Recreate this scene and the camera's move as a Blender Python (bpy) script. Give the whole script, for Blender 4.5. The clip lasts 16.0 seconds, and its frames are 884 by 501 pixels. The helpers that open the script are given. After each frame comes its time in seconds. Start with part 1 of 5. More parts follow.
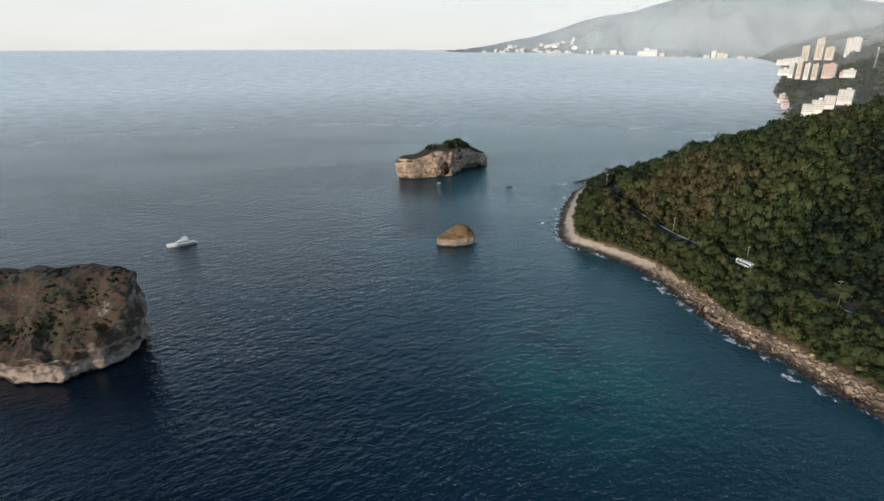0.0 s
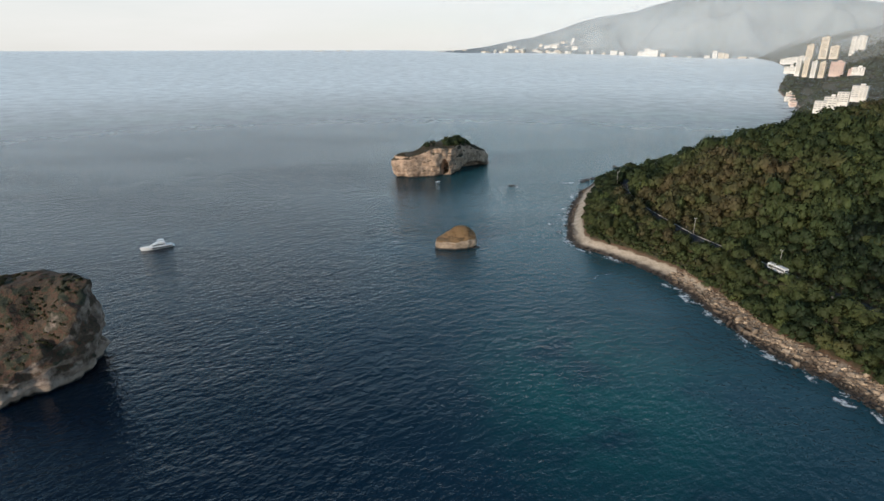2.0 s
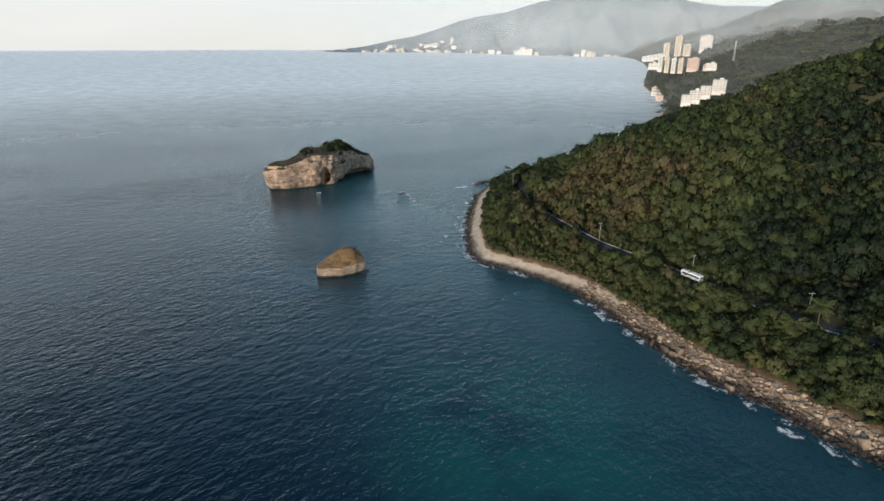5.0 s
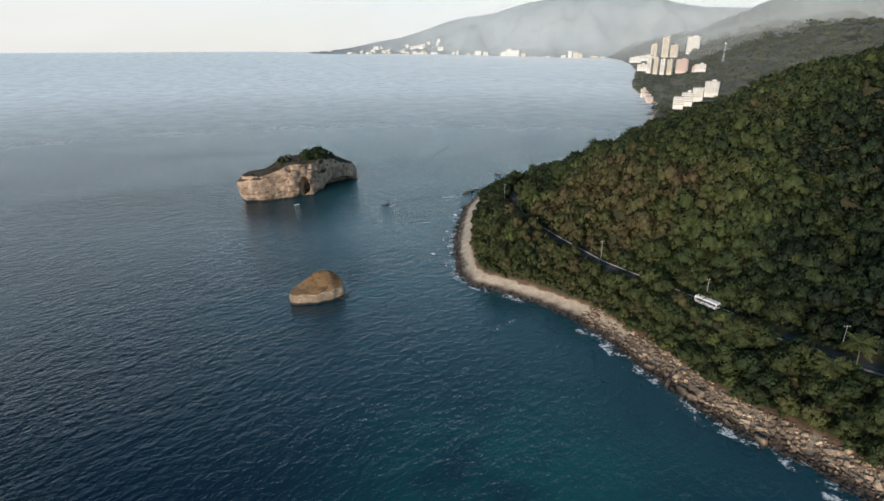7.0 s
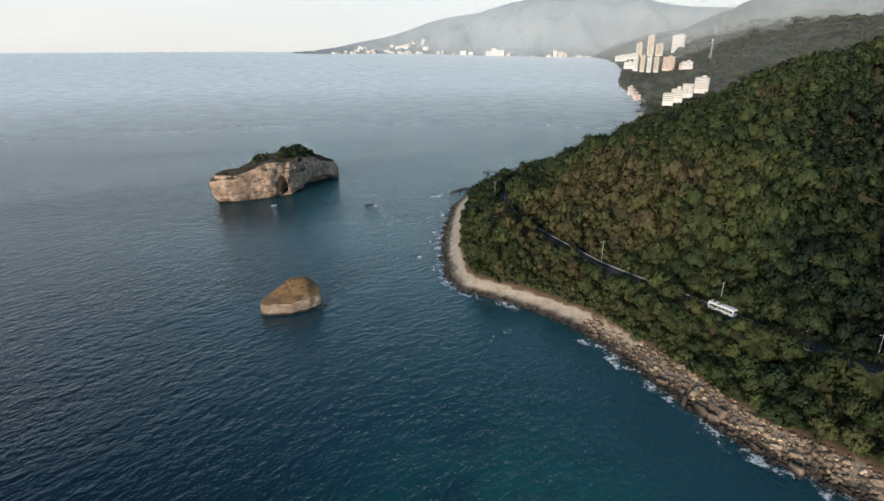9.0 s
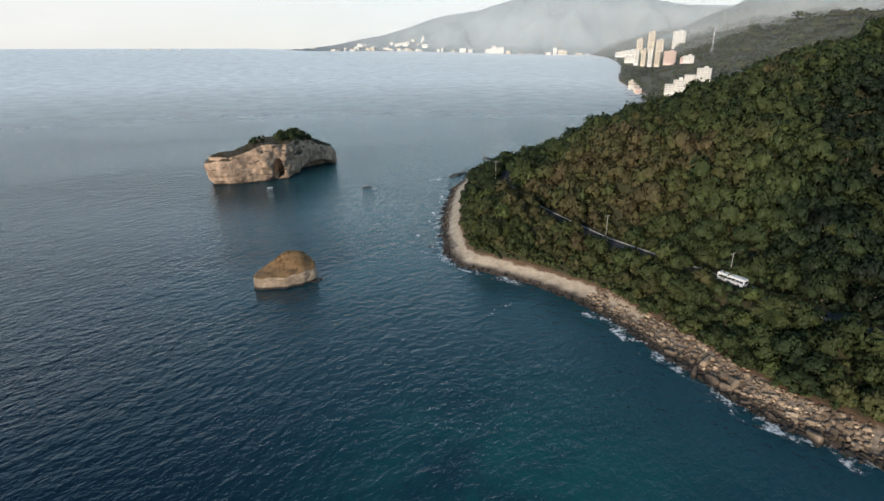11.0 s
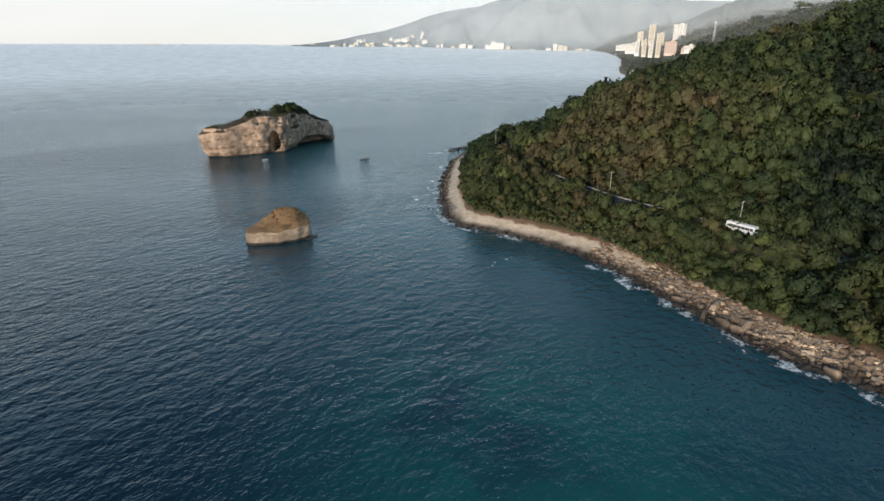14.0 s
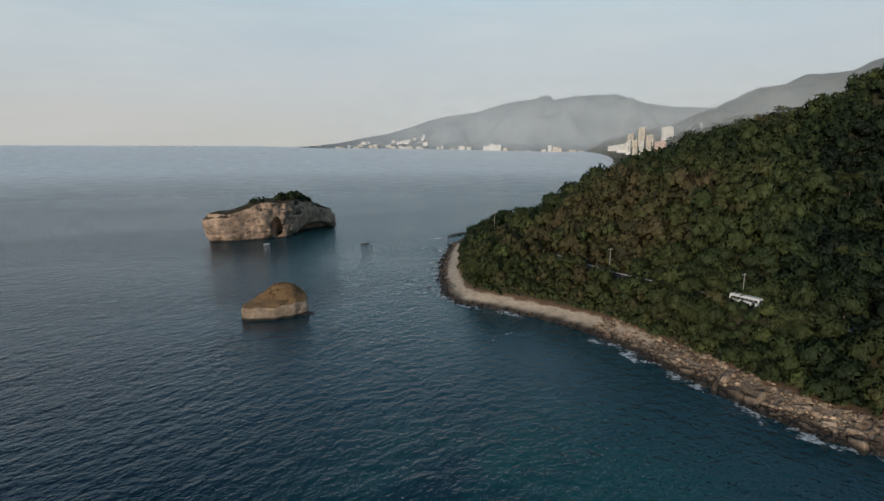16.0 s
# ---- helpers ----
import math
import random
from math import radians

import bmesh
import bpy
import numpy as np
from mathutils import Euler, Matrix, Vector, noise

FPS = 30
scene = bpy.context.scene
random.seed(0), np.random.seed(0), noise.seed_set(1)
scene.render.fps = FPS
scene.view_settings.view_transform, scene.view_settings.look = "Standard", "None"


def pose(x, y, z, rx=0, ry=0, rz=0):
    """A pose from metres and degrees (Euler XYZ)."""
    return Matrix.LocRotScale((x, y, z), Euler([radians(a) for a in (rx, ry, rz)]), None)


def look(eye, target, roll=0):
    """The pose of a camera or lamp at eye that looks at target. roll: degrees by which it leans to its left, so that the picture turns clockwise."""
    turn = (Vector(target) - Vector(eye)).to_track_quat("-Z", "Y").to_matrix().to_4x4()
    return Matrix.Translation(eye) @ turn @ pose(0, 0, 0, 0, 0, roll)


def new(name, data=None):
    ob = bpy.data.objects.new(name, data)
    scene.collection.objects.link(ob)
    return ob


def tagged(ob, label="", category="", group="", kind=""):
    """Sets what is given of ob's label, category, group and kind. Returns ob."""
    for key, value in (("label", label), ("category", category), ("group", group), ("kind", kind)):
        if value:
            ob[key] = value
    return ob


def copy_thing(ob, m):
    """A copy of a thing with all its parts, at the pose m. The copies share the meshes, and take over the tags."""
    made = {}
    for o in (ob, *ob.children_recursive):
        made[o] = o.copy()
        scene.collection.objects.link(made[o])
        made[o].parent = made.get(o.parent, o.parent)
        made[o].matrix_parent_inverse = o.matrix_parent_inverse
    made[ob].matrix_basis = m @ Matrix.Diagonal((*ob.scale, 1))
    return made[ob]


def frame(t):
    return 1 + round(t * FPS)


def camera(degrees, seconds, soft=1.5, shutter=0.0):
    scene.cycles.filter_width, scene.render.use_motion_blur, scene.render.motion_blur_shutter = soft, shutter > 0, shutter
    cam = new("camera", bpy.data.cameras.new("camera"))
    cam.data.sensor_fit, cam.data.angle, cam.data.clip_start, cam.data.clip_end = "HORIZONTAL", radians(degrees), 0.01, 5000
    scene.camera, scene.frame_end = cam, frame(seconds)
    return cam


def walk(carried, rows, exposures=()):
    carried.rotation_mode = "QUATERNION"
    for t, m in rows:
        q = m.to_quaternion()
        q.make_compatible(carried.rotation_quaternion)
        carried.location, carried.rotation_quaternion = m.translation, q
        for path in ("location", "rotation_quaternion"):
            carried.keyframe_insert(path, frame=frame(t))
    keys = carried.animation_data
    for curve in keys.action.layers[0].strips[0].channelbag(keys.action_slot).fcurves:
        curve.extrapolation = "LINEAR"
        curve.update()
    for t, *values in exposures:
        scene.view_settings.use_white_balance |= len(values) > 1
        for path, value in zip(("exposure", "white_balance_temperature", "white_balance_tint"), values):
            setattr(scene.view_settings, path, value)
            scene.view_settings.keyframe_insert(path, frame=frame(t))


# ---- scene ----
cam = camera(77.9, 16.0)
METRES, EYE, TILT, LEAN, TURN = 165.0, 121.4, -20.6, 0.0, 0.0
ROWS = [
    (0.0, 0.0, 0.0, 0.0, 0.0, 0.0, -0.0),
    (0.5, 0.0011, 0.0392, 0.0033, 0.03, 0.04, 0.02),
    (1.0, 0.0008, 0.0827, 0.0056, -0.01, 0.07, 0.03),
    (1.5, 0.0018, 0.128, 0.0073, -0.01, 0.11, 0.04),
    (2.0, 0.0014, 0.1757, 0.0064, -0.07, 0.17, 0.05),
    (2.5, 0.0021, 0.2232, 0.0067, -0.1, 0.19, 0.04),
    (3.0, 0.0098, 0.273, 0.0148, -1.42, 0.17, 0.55),
    (3.5, 0.0194, 0.3186, 0.0293, -7.74, -0.09, 2.84),
    (4.0, 0.0218, 0.3571, 0.0468, -10.83, -0.28, 4.03),
    (4.5, 0.0305, 0.3959, 0.0637, -11.0, -0.27, 4.19),
    (7.0, 0.0806, 0.5886, 0.1368, -12.22, -0.22, 4.74),
    (7.5, 0.0894, 0.6269, 0.1502, -13.2, -0.28, 5.14),
    (8.0, 0.097, 0.6613, 0.1559, -13.54, -0.31, 5.28),
    (8.5, 0.1042, 0.6928, 0.1526, -13.59, -0.29, 5.34),
    (9.0, 0.1095, 0.7205, 0.1431, -13.6, -0.28, 5.3),
    (11.5, 0.114, 0.7713, 0.0612, -13.69, -0.36, 5.14),
    (12.0, 0.115, 0.7779, 0.0444, -13.68, -0.37, 5.13),
    (12.5, 0.1165, 0.7866, 0.0272, -13.72, -0.41, 5.11),
    (13.0, 0.1165, 0.7933, 0.0103, -13.71, -0.45, 5.1),
    (13.5, 0.1173, 0.8007, -0.0067, -13.72, -0.47, 5.08),
    (14.0, 0.117, 0.8067, -0.0234, -13.74, -0.5, 5.08),
    (14.5, 0.118, 0.8129, -0.0381, -13.74, -0.52, 5.05),
    (15.0, 0.1202, 0.8149, -0.0432, -13.67, 3.4, 5.13),
    (15.5, 0.1188, 0.8182, -0.0573, -13.69, 9.34, 5.07),
    (16.0, 0.1189, 0.8233, -0.0682, -13.74, 9.46, 5.05),
]
walk(cam, [(t, pose(0, 0, EYE, TILT, LEAN, TURN) @ pose(METRES * x, METRES * y, METRES * z, 90 + pitch, roll, yaw)) for t, x, y, z, yaw, pitch, roll in ROWS],
     exposures=[(0.0, 0.32), (9.0, 0.36), (14.5, 0.42), (15.0, 0.36), (15.5, -0.04), (16.0, -0.36)])

# ---------------------------------------------------------------- world and sun
SUN_AZ, SUN_EL = -137.0, 15.0       # degrees from +Y towards +X, degrees above the horizon
world = bpy.data.worlds.new("evening_sky")
scene.world = world
world.use_nodes = True
wn, wl = world.node_tree.nodes, world.node_tree.links
wn.clear()
sky = wn.new("ShaderNodeTexSky")
sky.sky_type = "NISHITA"
sky.sun_disc = False
sky.sun_elevation = radians(SUN_EL)
sky.sun_rotation = radians(SUN_AZ)
sky.air_density, sky.dust_density, sky.ozone_density = 0.8, 0.4, 2.0
wback = wn.new("ShaderNodeBackground")
wback.inputs["Strength"].default_value = 0.1
wout = wn.new("ShaderNodeOutputWorld")
# thin cloud veil over the sky
wtc = wn.new("ShaderNodeTexCoord")
wmap = wn.new("ShaderNodeMapping")
wmap.inputs["Scale"].default_value = (1.2, 1.2, 7.0)
wnoise = wn.new("ShaderNodeTexNoise")
wnoise.inputs["Scale"].default_value = 2.2
wnoise.inputs["Detail"].default_value = 6.0
wnoise.inputs["Roughness"].default_value = 0.6
wramp = wn.new("ShaderNodeMapRange")
wramp.inputs[1].default_value, wramp.inputs[2].default_value = 0.32, 0.72
wramp.inputs[3].default_value, wramp.inputs[4].default_value = 0.85, 1.05
wsep = wn.new("ShaderNodeSeparateXYZ")
wlow = wn.new("ShaderNodeMapRange")          # the veil thickens towards the horizon
wlow.interpolation_type = "SMOOTHSTEP"
wlow.inputs[1].default_value, wlow.inputs[2].default_value = 0.58, 0.32
wlow.inputs[3].default_value, wlow.inputs[4].default_value = 0.05, 0.95
wfac = wn.new("ShaderNodeMath")
wfac.operation, wfac.use_clamp = "MULTIPLY", True
wmix = wn.new("ShaderNodeMix")
wmix.data_type = "RGBA"
wveil = wn.new("ShaderNodeValToRGB")           # the veil's own light: hazy at the horizon, brightest above it
for k, (p, c) in enumerate(((0.0, (0.60, 0.595, 0.58)), (0.06, (0.62, 0.622, 0.61)), (0.13, (0.62, 0.67, 0.69)), (0.22, (0.605, 0.70, 0.74)), (0.36, (0.46, 0.80, 1.04)))):
    e = wveil.color_ramp.elements[k] if k < 2 else wveil.color_ramp.elements.new(p)
    e.position, e.color = p, (*c, 1)
wgain = wn.new("ShaderNodeVectorMath")
wgain.operation = "SCALE"
wgain.inputs["Scale"].default_value = 11.6
wl.new(wveil.outputs["Color"], wgain.inputs[0])
wl.new(wgain.outputs[0], wmix.inputs[7])
wl.new(wtc.outputs["Generated"], wmap.inputs["Vector"])
wl.new(wtc.outputs["Generated"], wsep.inputs[0])
wl.new(wmap.outputs[0], wnoise.inputs["Vector"])
wl.new(wnoise.outputs["Fac"], wramp.inputs[0])
wl.new(wsep.outputs["Z"], wlow.inputs[0])
wl.new(wsep.outputs["Z"], wveil.inputs["Fac"])
wl.new(wramp.outputs[0], wfac.inputs[0])
wl.new(wlow.outputs[0], wfac.inputs[1])
wl.new(wfac.outputs[0], wmix.inputs[0])
wl.new(sky.outputs["Color"], wmix.inputs[6])
wl.new(wmix.outputs[2], wback.inputs["Color"])
wl.new(wback.outputs[0], wout.inputs["Surface"])

sun_data = bpy.data.lights.new("sun", "SUN")
sun_data.energy = 3.0
sun_data.angle = radians(9.0)
sun_data.color = (1.0, 0.86, 0.71)
sun = new("sun", sun_data)
_d = Vector((math.sin(radians(SUN_AZ)) * math.cos(radians(SUN_EL)), math.cos(radians(SUN_AZ)) * math.cos(radians(SUN_EL)), math.sin(radians(SUN_EL))))
sun.matrix_world = look(_d * 500, (0, 0, 0))


# ---------------------------------------------------------------- helpers
rng = np.random.default_rng(7)


def smooth(a, b, v):
    t = np.clip((np.asarray(v, float) - a) / (b - a), 0, 1)
    return t * t * (3 - 2 * t)


def mesh_np(name, verts, faces):
    """A mesh from vertex rows and an array of triangles or quads."""
    verts, faces = np.asarray(verts, np.float32), np.asarray(faces, np.int32)
    me = bpy.data.meshes.new(name)
    n, k = faces.shape
    me.vertices.add(len(verts))
    me.vertices.foreach_set("co", verts.ravel())
    me.loops.add(n * k)
    me.loops.foreach_set("vertex_index", faces.ravel())
    me.polygons.add(n)
    me.polygons.foreach_set("loop_start", np.arange(0, n * k, k, dtype=np.int32))
    me.update(calc_edges=True)
    me.validate()
    return me


def put(name, me, material, parent=None, label="", smooth_shade=True, m=None):
    """One mesh object, at top level or under a parent."""
    if material and not me.materials:
        me.materials.append(material)
    if smooth_shade:
        me.polygons.foreach_set("use_smooth", np.ones(len(me.polygons), dtype=bool))
    ob = new(name, me)
    if parent:
        ob.parent = parent
    if m is not None:
        ob.matrix_basis = m
    if label:
        ob["label"] = label
    return ob


def part(name, bm, material, parent, label="", smooth_shade=False, m=None):
    me = bpy.data.meshes.new(name)
    bm.to_mesh(me)
    bm.free()
    return put(name, me, material, parent, label, smooth_shade, m)


def empty(name, m=None):
    ob = new(name)
    ob.empty_display_size = 1.0
    if m is not None:
        ob.matrix_basis = m
    return ob


def box_bm(w, d, h, at=(0, 0, 0), bevel=0.0, bm=None):
    """A box standing on z = at[2], bevelled."""
    out = bm or bmesh.new()
    made = bmesh.ops.create_cube(out, size=1.0, matrix=Matrix.Translation((at[0], at[1], at[2] + h / 2)) @ Matrix.Diagonal((w, d, h, 1)))
    if bevel:
        edges = list({e for v in made["verts"] for e in v.link_edges})
        bmesh.ops.bevel(out, geom=edges, offset=bevel, segments=2, affect="EDGES")
    return out


def rod_bm(a, b, r0, r1, seg=8, bm=None):
    out = bm or bmesh.new()
    a, b = Vector(a), Vector(b)
    turn = (b - a).to_track_quat("Z", "Y").to_matrix().to_4x4()
    bmesh.ops.create_cone(out, cap_ends=True, segments=seg, radius1=r0, radius2=r1, depth=(b - a).length, matrix=Matrix.Translation((a + b) / 2) @ turn)
    return out


def grid_faces(nx, ny, closed=False):
    """Quads over rows of nx points, ny rows; closed joins each row's ends."""
    i = np.arange(nx if closed else nx - 1)
    j = np.arange(ny - 1)
    ii, jj = np.meshgrid(i, j)
    a, b = jj * nx + ii, jj * nx + (ii + 1) % nx
    return np.stack([a, b, b + nx, a + nx], -1).reshape(-1, 4)


def vnoise(x, y, seed=0.0):
    """Smooth value noise of arrays, -1 to 1."""
    xi, yi = np.floor(x), np.floor(y)
    fx, fy = x - xi, y - yi
    fx, fy = fx * fx * (3 - 2 * fx), fy * fy * (3 - 2 * fy)

    def h(a, b):
        s = np.sin(a * 127.1 + b * 311.7 + seed * 74.7) * 43758.5453
        return (s - np.floor(s)) * 2 - 1
    return (h(xi, yi) * (1 - fx) + h(xi + 1, yi) * fx) * (1 - fy) + (h(xi, yi + 1) * (1 - fx) + h(xi + 1, yi + 1) * fx) * fy


def fbm(x, y, scale, octaves=4, seed=0.0):
    total, amp, s = 0.0, 1.0, scale
    for k in range(octaves):
        total = total + amp * vnoise(x / s, y / s, seed + k * 3.1)
        amp, s = amp * 0.5, s * 0.5
    return total


# ---------------------------------------------------------------- materials
def nodes_of(name):
    m = bpy.data.materials.new(name)
    m.use_nodes = True
    nt = m.node_tree
    return m, nt, nt.nodes["Principled BSDF"]


def nd(nt, kind, **values):
    n = nt.nodes.new(kind)
    for k, v in values.items():
        n.inputs[k.replace("_", " ")].default_value = v
    return n


def ramp(nt, fac, stops):
    r = nt.nodes.new("ShaderNodeValToRGB")
    while len(r.color_ramp.elements) < len(stops):
        r.color_ramp.elements.new(0.5)
    for e, (p, c) in zip(r.color_ramp.elements, stops):
        e.position = p
        e.color = (*c, 1) if len(c) == 3 else c
    nt.links.new(fac, r.inputs["Fac"])
    return r.outputs["Color"]


def mixc(nt, fac, a, b, blend="MIX"):
    n = nt.nodes.new("ShaderNodeMix")
    n.data_type, n.blend_type = "RGBA", blend
    for sock, v in ((0, fac), (6, a), (7, b)):
        if isinstance(v, bpy.types.NodeSocket):
            nt.links.new(v, n.inputs[sock])
        elif sock == 0:
            n.inputs[0].default_value = v
        else:
            n.inputs[sock].default_value = (*v, 1)
    return n.outputs[2]


def mathn(nt, op, a, b=0.0, clamp=False):
    n = nt.nodes.new("ShaderNodeMath")
    n.operation, n.use_clamp = op, clamp
    for k, v in enumerate((a, b)):
        if isinstance(v, bpy.types.NodeSocket):
            nt.links.new(v, n.inputs[k])
        else:
            n.inputs[k].default_value = v
    return n.outputs[0]


def maprange(nt, v, a, b, c=0.0, d=1.0):
    n = nt.nodes.new("ShaderNodeMapRange")
    n.interpolation_type = "SMOOTHSTEP"
    nt.links.new(v, n.inputs[0])
    for k, w in enumerate((a, b, c, d)):
        n.inputs[k + 1].default_value = w
    return n.outputs[0]


def place_noise(nt, scale, detail=4.0, rough=0.55, stretch=(1, 1, 1), along=None):
    """Noise in world metres; with along, drawn out in that direction (degrees from +X)."""
    g = nt.nodes.new("ShaderNodeNewGeometry")
    mp = nt.nodes.new("ShaderNodeMapping")
    if along is not None:
        mp.vector_type = "TEXTURE"
        mp.inputs["Rotation"].default_value = (0, 0, radians(along))
    mp.inputs["Scale"].default_value = stretch
    n = nd(nt, "ShaderNodeTexNoise", Scale=scale, Detail=detail, Roughness=rough)
    nt.links.new(g.outputs["Position"], mp.inputs["Vector"])
    nt.links.new(mp.outputs[0], n.inputs["Vector"])
    return n.outputs["Fac"]


def bump(nt, bsdf, height, strength, distance, chain=None):
    b = nd(nt, "ShaderNodeBump", Strength=strength, Distance=distance)
    nt.links.new(height, b.inputs["Height"])
    if chain is not None:
        nt.links.new(chain, b.inputs["Normal"])
    nt.links.new(b.outputs[0], bsdf.inputs["Normal"])
    return b.outputs[0]


def surface(name, stops, scale=1.0, rough=0.8, metal=0.0, fine=6.0, relief=0.02):
    """A plain worn surface: two scales of variation, and fine relief."""
    m, nt, b = nodes_of(name)
    big, small = place_noise(nt, scale), place_noise(nt, scale * fine, 3.0)
    col = ramp(nt, big, stops)
    col = mixc(nt, 0.35, col, ramp(nt, small, [(0.3, (0.55, 0.55, 0.55)), (0.7, (1.25, 1.25, 1.25))]), "MULTIPLY")
    nt.links.new(col, b.inputs["Base Color"])
    b.inputs["Roughness"].default_value, b.inputs["Metallic"].default_value = rough, metal
    bump(nt, b, small, 0.6, relief)
    return m


def sea_material():
    m, nt, b = nodes_of("sea_water")
    g = nt.nodes.new("ShaderNodeNewGeometry")
    patch = nt.nodes.new("ShaderNodeMapping")
    patch.inputs["Location"].default_value = (-60 / 66, -193 / 78, 0)
    patch.inputs["Scale"].default_value = (1 / 66, 1 / 78, 0)
    nt.links.new(g.outputs["Position"], patch.inputs["Vector"])
    ln = nt.nodes.new("ShaderNodeVectorMath")
    ln.operation = "LENGTH"
    nt.links.new(patch.outputs[0], ln.inputs[0])
    near = maprange(nt, ln.outputs["Value"], 1.05, 0.15)
    cloudy = maprange(nt, place_noise(nt, 0.03, 5.0, 0.6), 0.30, 0.58)
    shallow = mathn(nt, "MULTIPLY", near, cloudy)
    deep = ramp(nt, place_noise(nt, 0.006, 3.0), [(0.35, (0.0016, 0.0125, 0.0260)), (0.65, (0.0024, 0.0180, 0.0360))])
    col = mixc(nt, shallow, deep, (0.004, 0.070, 0.068))
    off = nt.nodes.new("ShaderNodeVectorMath")
    off.operation = "DISTANCE"
    off.inputs[1].default_value = (40, 230, 0)
    nt.links.new(g.outputs["Position"], off.inputs[0])
    dot = nt.nodes.new("ShaderNodeVectorMath")
    dot.operation = "DOT_PRODUCT"
    dot.inputs[1].default_value = (0.8, 0.6, 0)
    nt.links.new(g.outputs["Position"], dot.inputs[0])
    col = mixc(nt, maprange(nt, dot.outputs["Value"], 40.0, 420.0, 0.0, 1.0), col, (0.017, 0.080, 0.094))   # teal up the bay, lightened in place of stronger sky reflection
    east = nt.nodes.new("ShaderNodeSeparateXYZ")
    nt.links.new(g.outputs["Position"], east.inputs[0])
    col = mixc(nt, maprange(nt, east.outputs["X"], 40.0, -110.0, 0.0, 0.85), col, (0.0007, 0.0050, 0.0125))     # darker towards the west
    nt.links.new(col, b.inputs["Base Color"])
    b.inputs["IOR"].default_value = 1.333
    swell = place_noise(nt, 0.05, 2.0, 0.5, (1.0, 1.8, 1.0))
    wave = place_noise(nt, 0.17, 3.0, 0.6, (1.25, 0.9, 1.0), 35.0)
    chop = place_noise(nt, 0.38, 3.0, 0.6, (1.15, 0.9, 1.0), 30.0)
    ripple = place_noise(nt, 1.2, 2.0, 0.6, (1.0, 1.3, 1.0))
    gusts = maprange(nt, place_noise(nt, 0.008, 3.0, 0.5, (0.6, 1.6, 1.0)), 0.35, 0.65, 0.7, 1.2)
    calm = mathn(nt, "MULTIPLY", mathn(nt, "MULTIPLY", maprange(nt, off.outputs["Value"], 500.0, 1500.0, 1.0, 0.16), maprange(nt, off.outputs["Value"], 60.0, 330.0, 0.9, 1.45)), gusts)   # choppy off the point, calm out in the bay
    nt.links.new(maprange(nt, off.outputs["Value"], 250.0, 1400.0, 0.06, 0.09), b.inputs["Roughness"])
    c0 = bump(nt, b, swell, 1.0, 0.35)
    c1 = bump(nt, b, wave, 1.0, 0.62, c0)
    c2 = bump(nt, b, chop, 1.0, 0.55, c1)
    c3 = bump(nt, b, ripple, 0.8, 0.075, c2)
    for n in nt.nodes:
        if n.bl_idname == "ShaderNodeBump":
            nt.links.new(calm, n.inputs["Strength"])
    return m


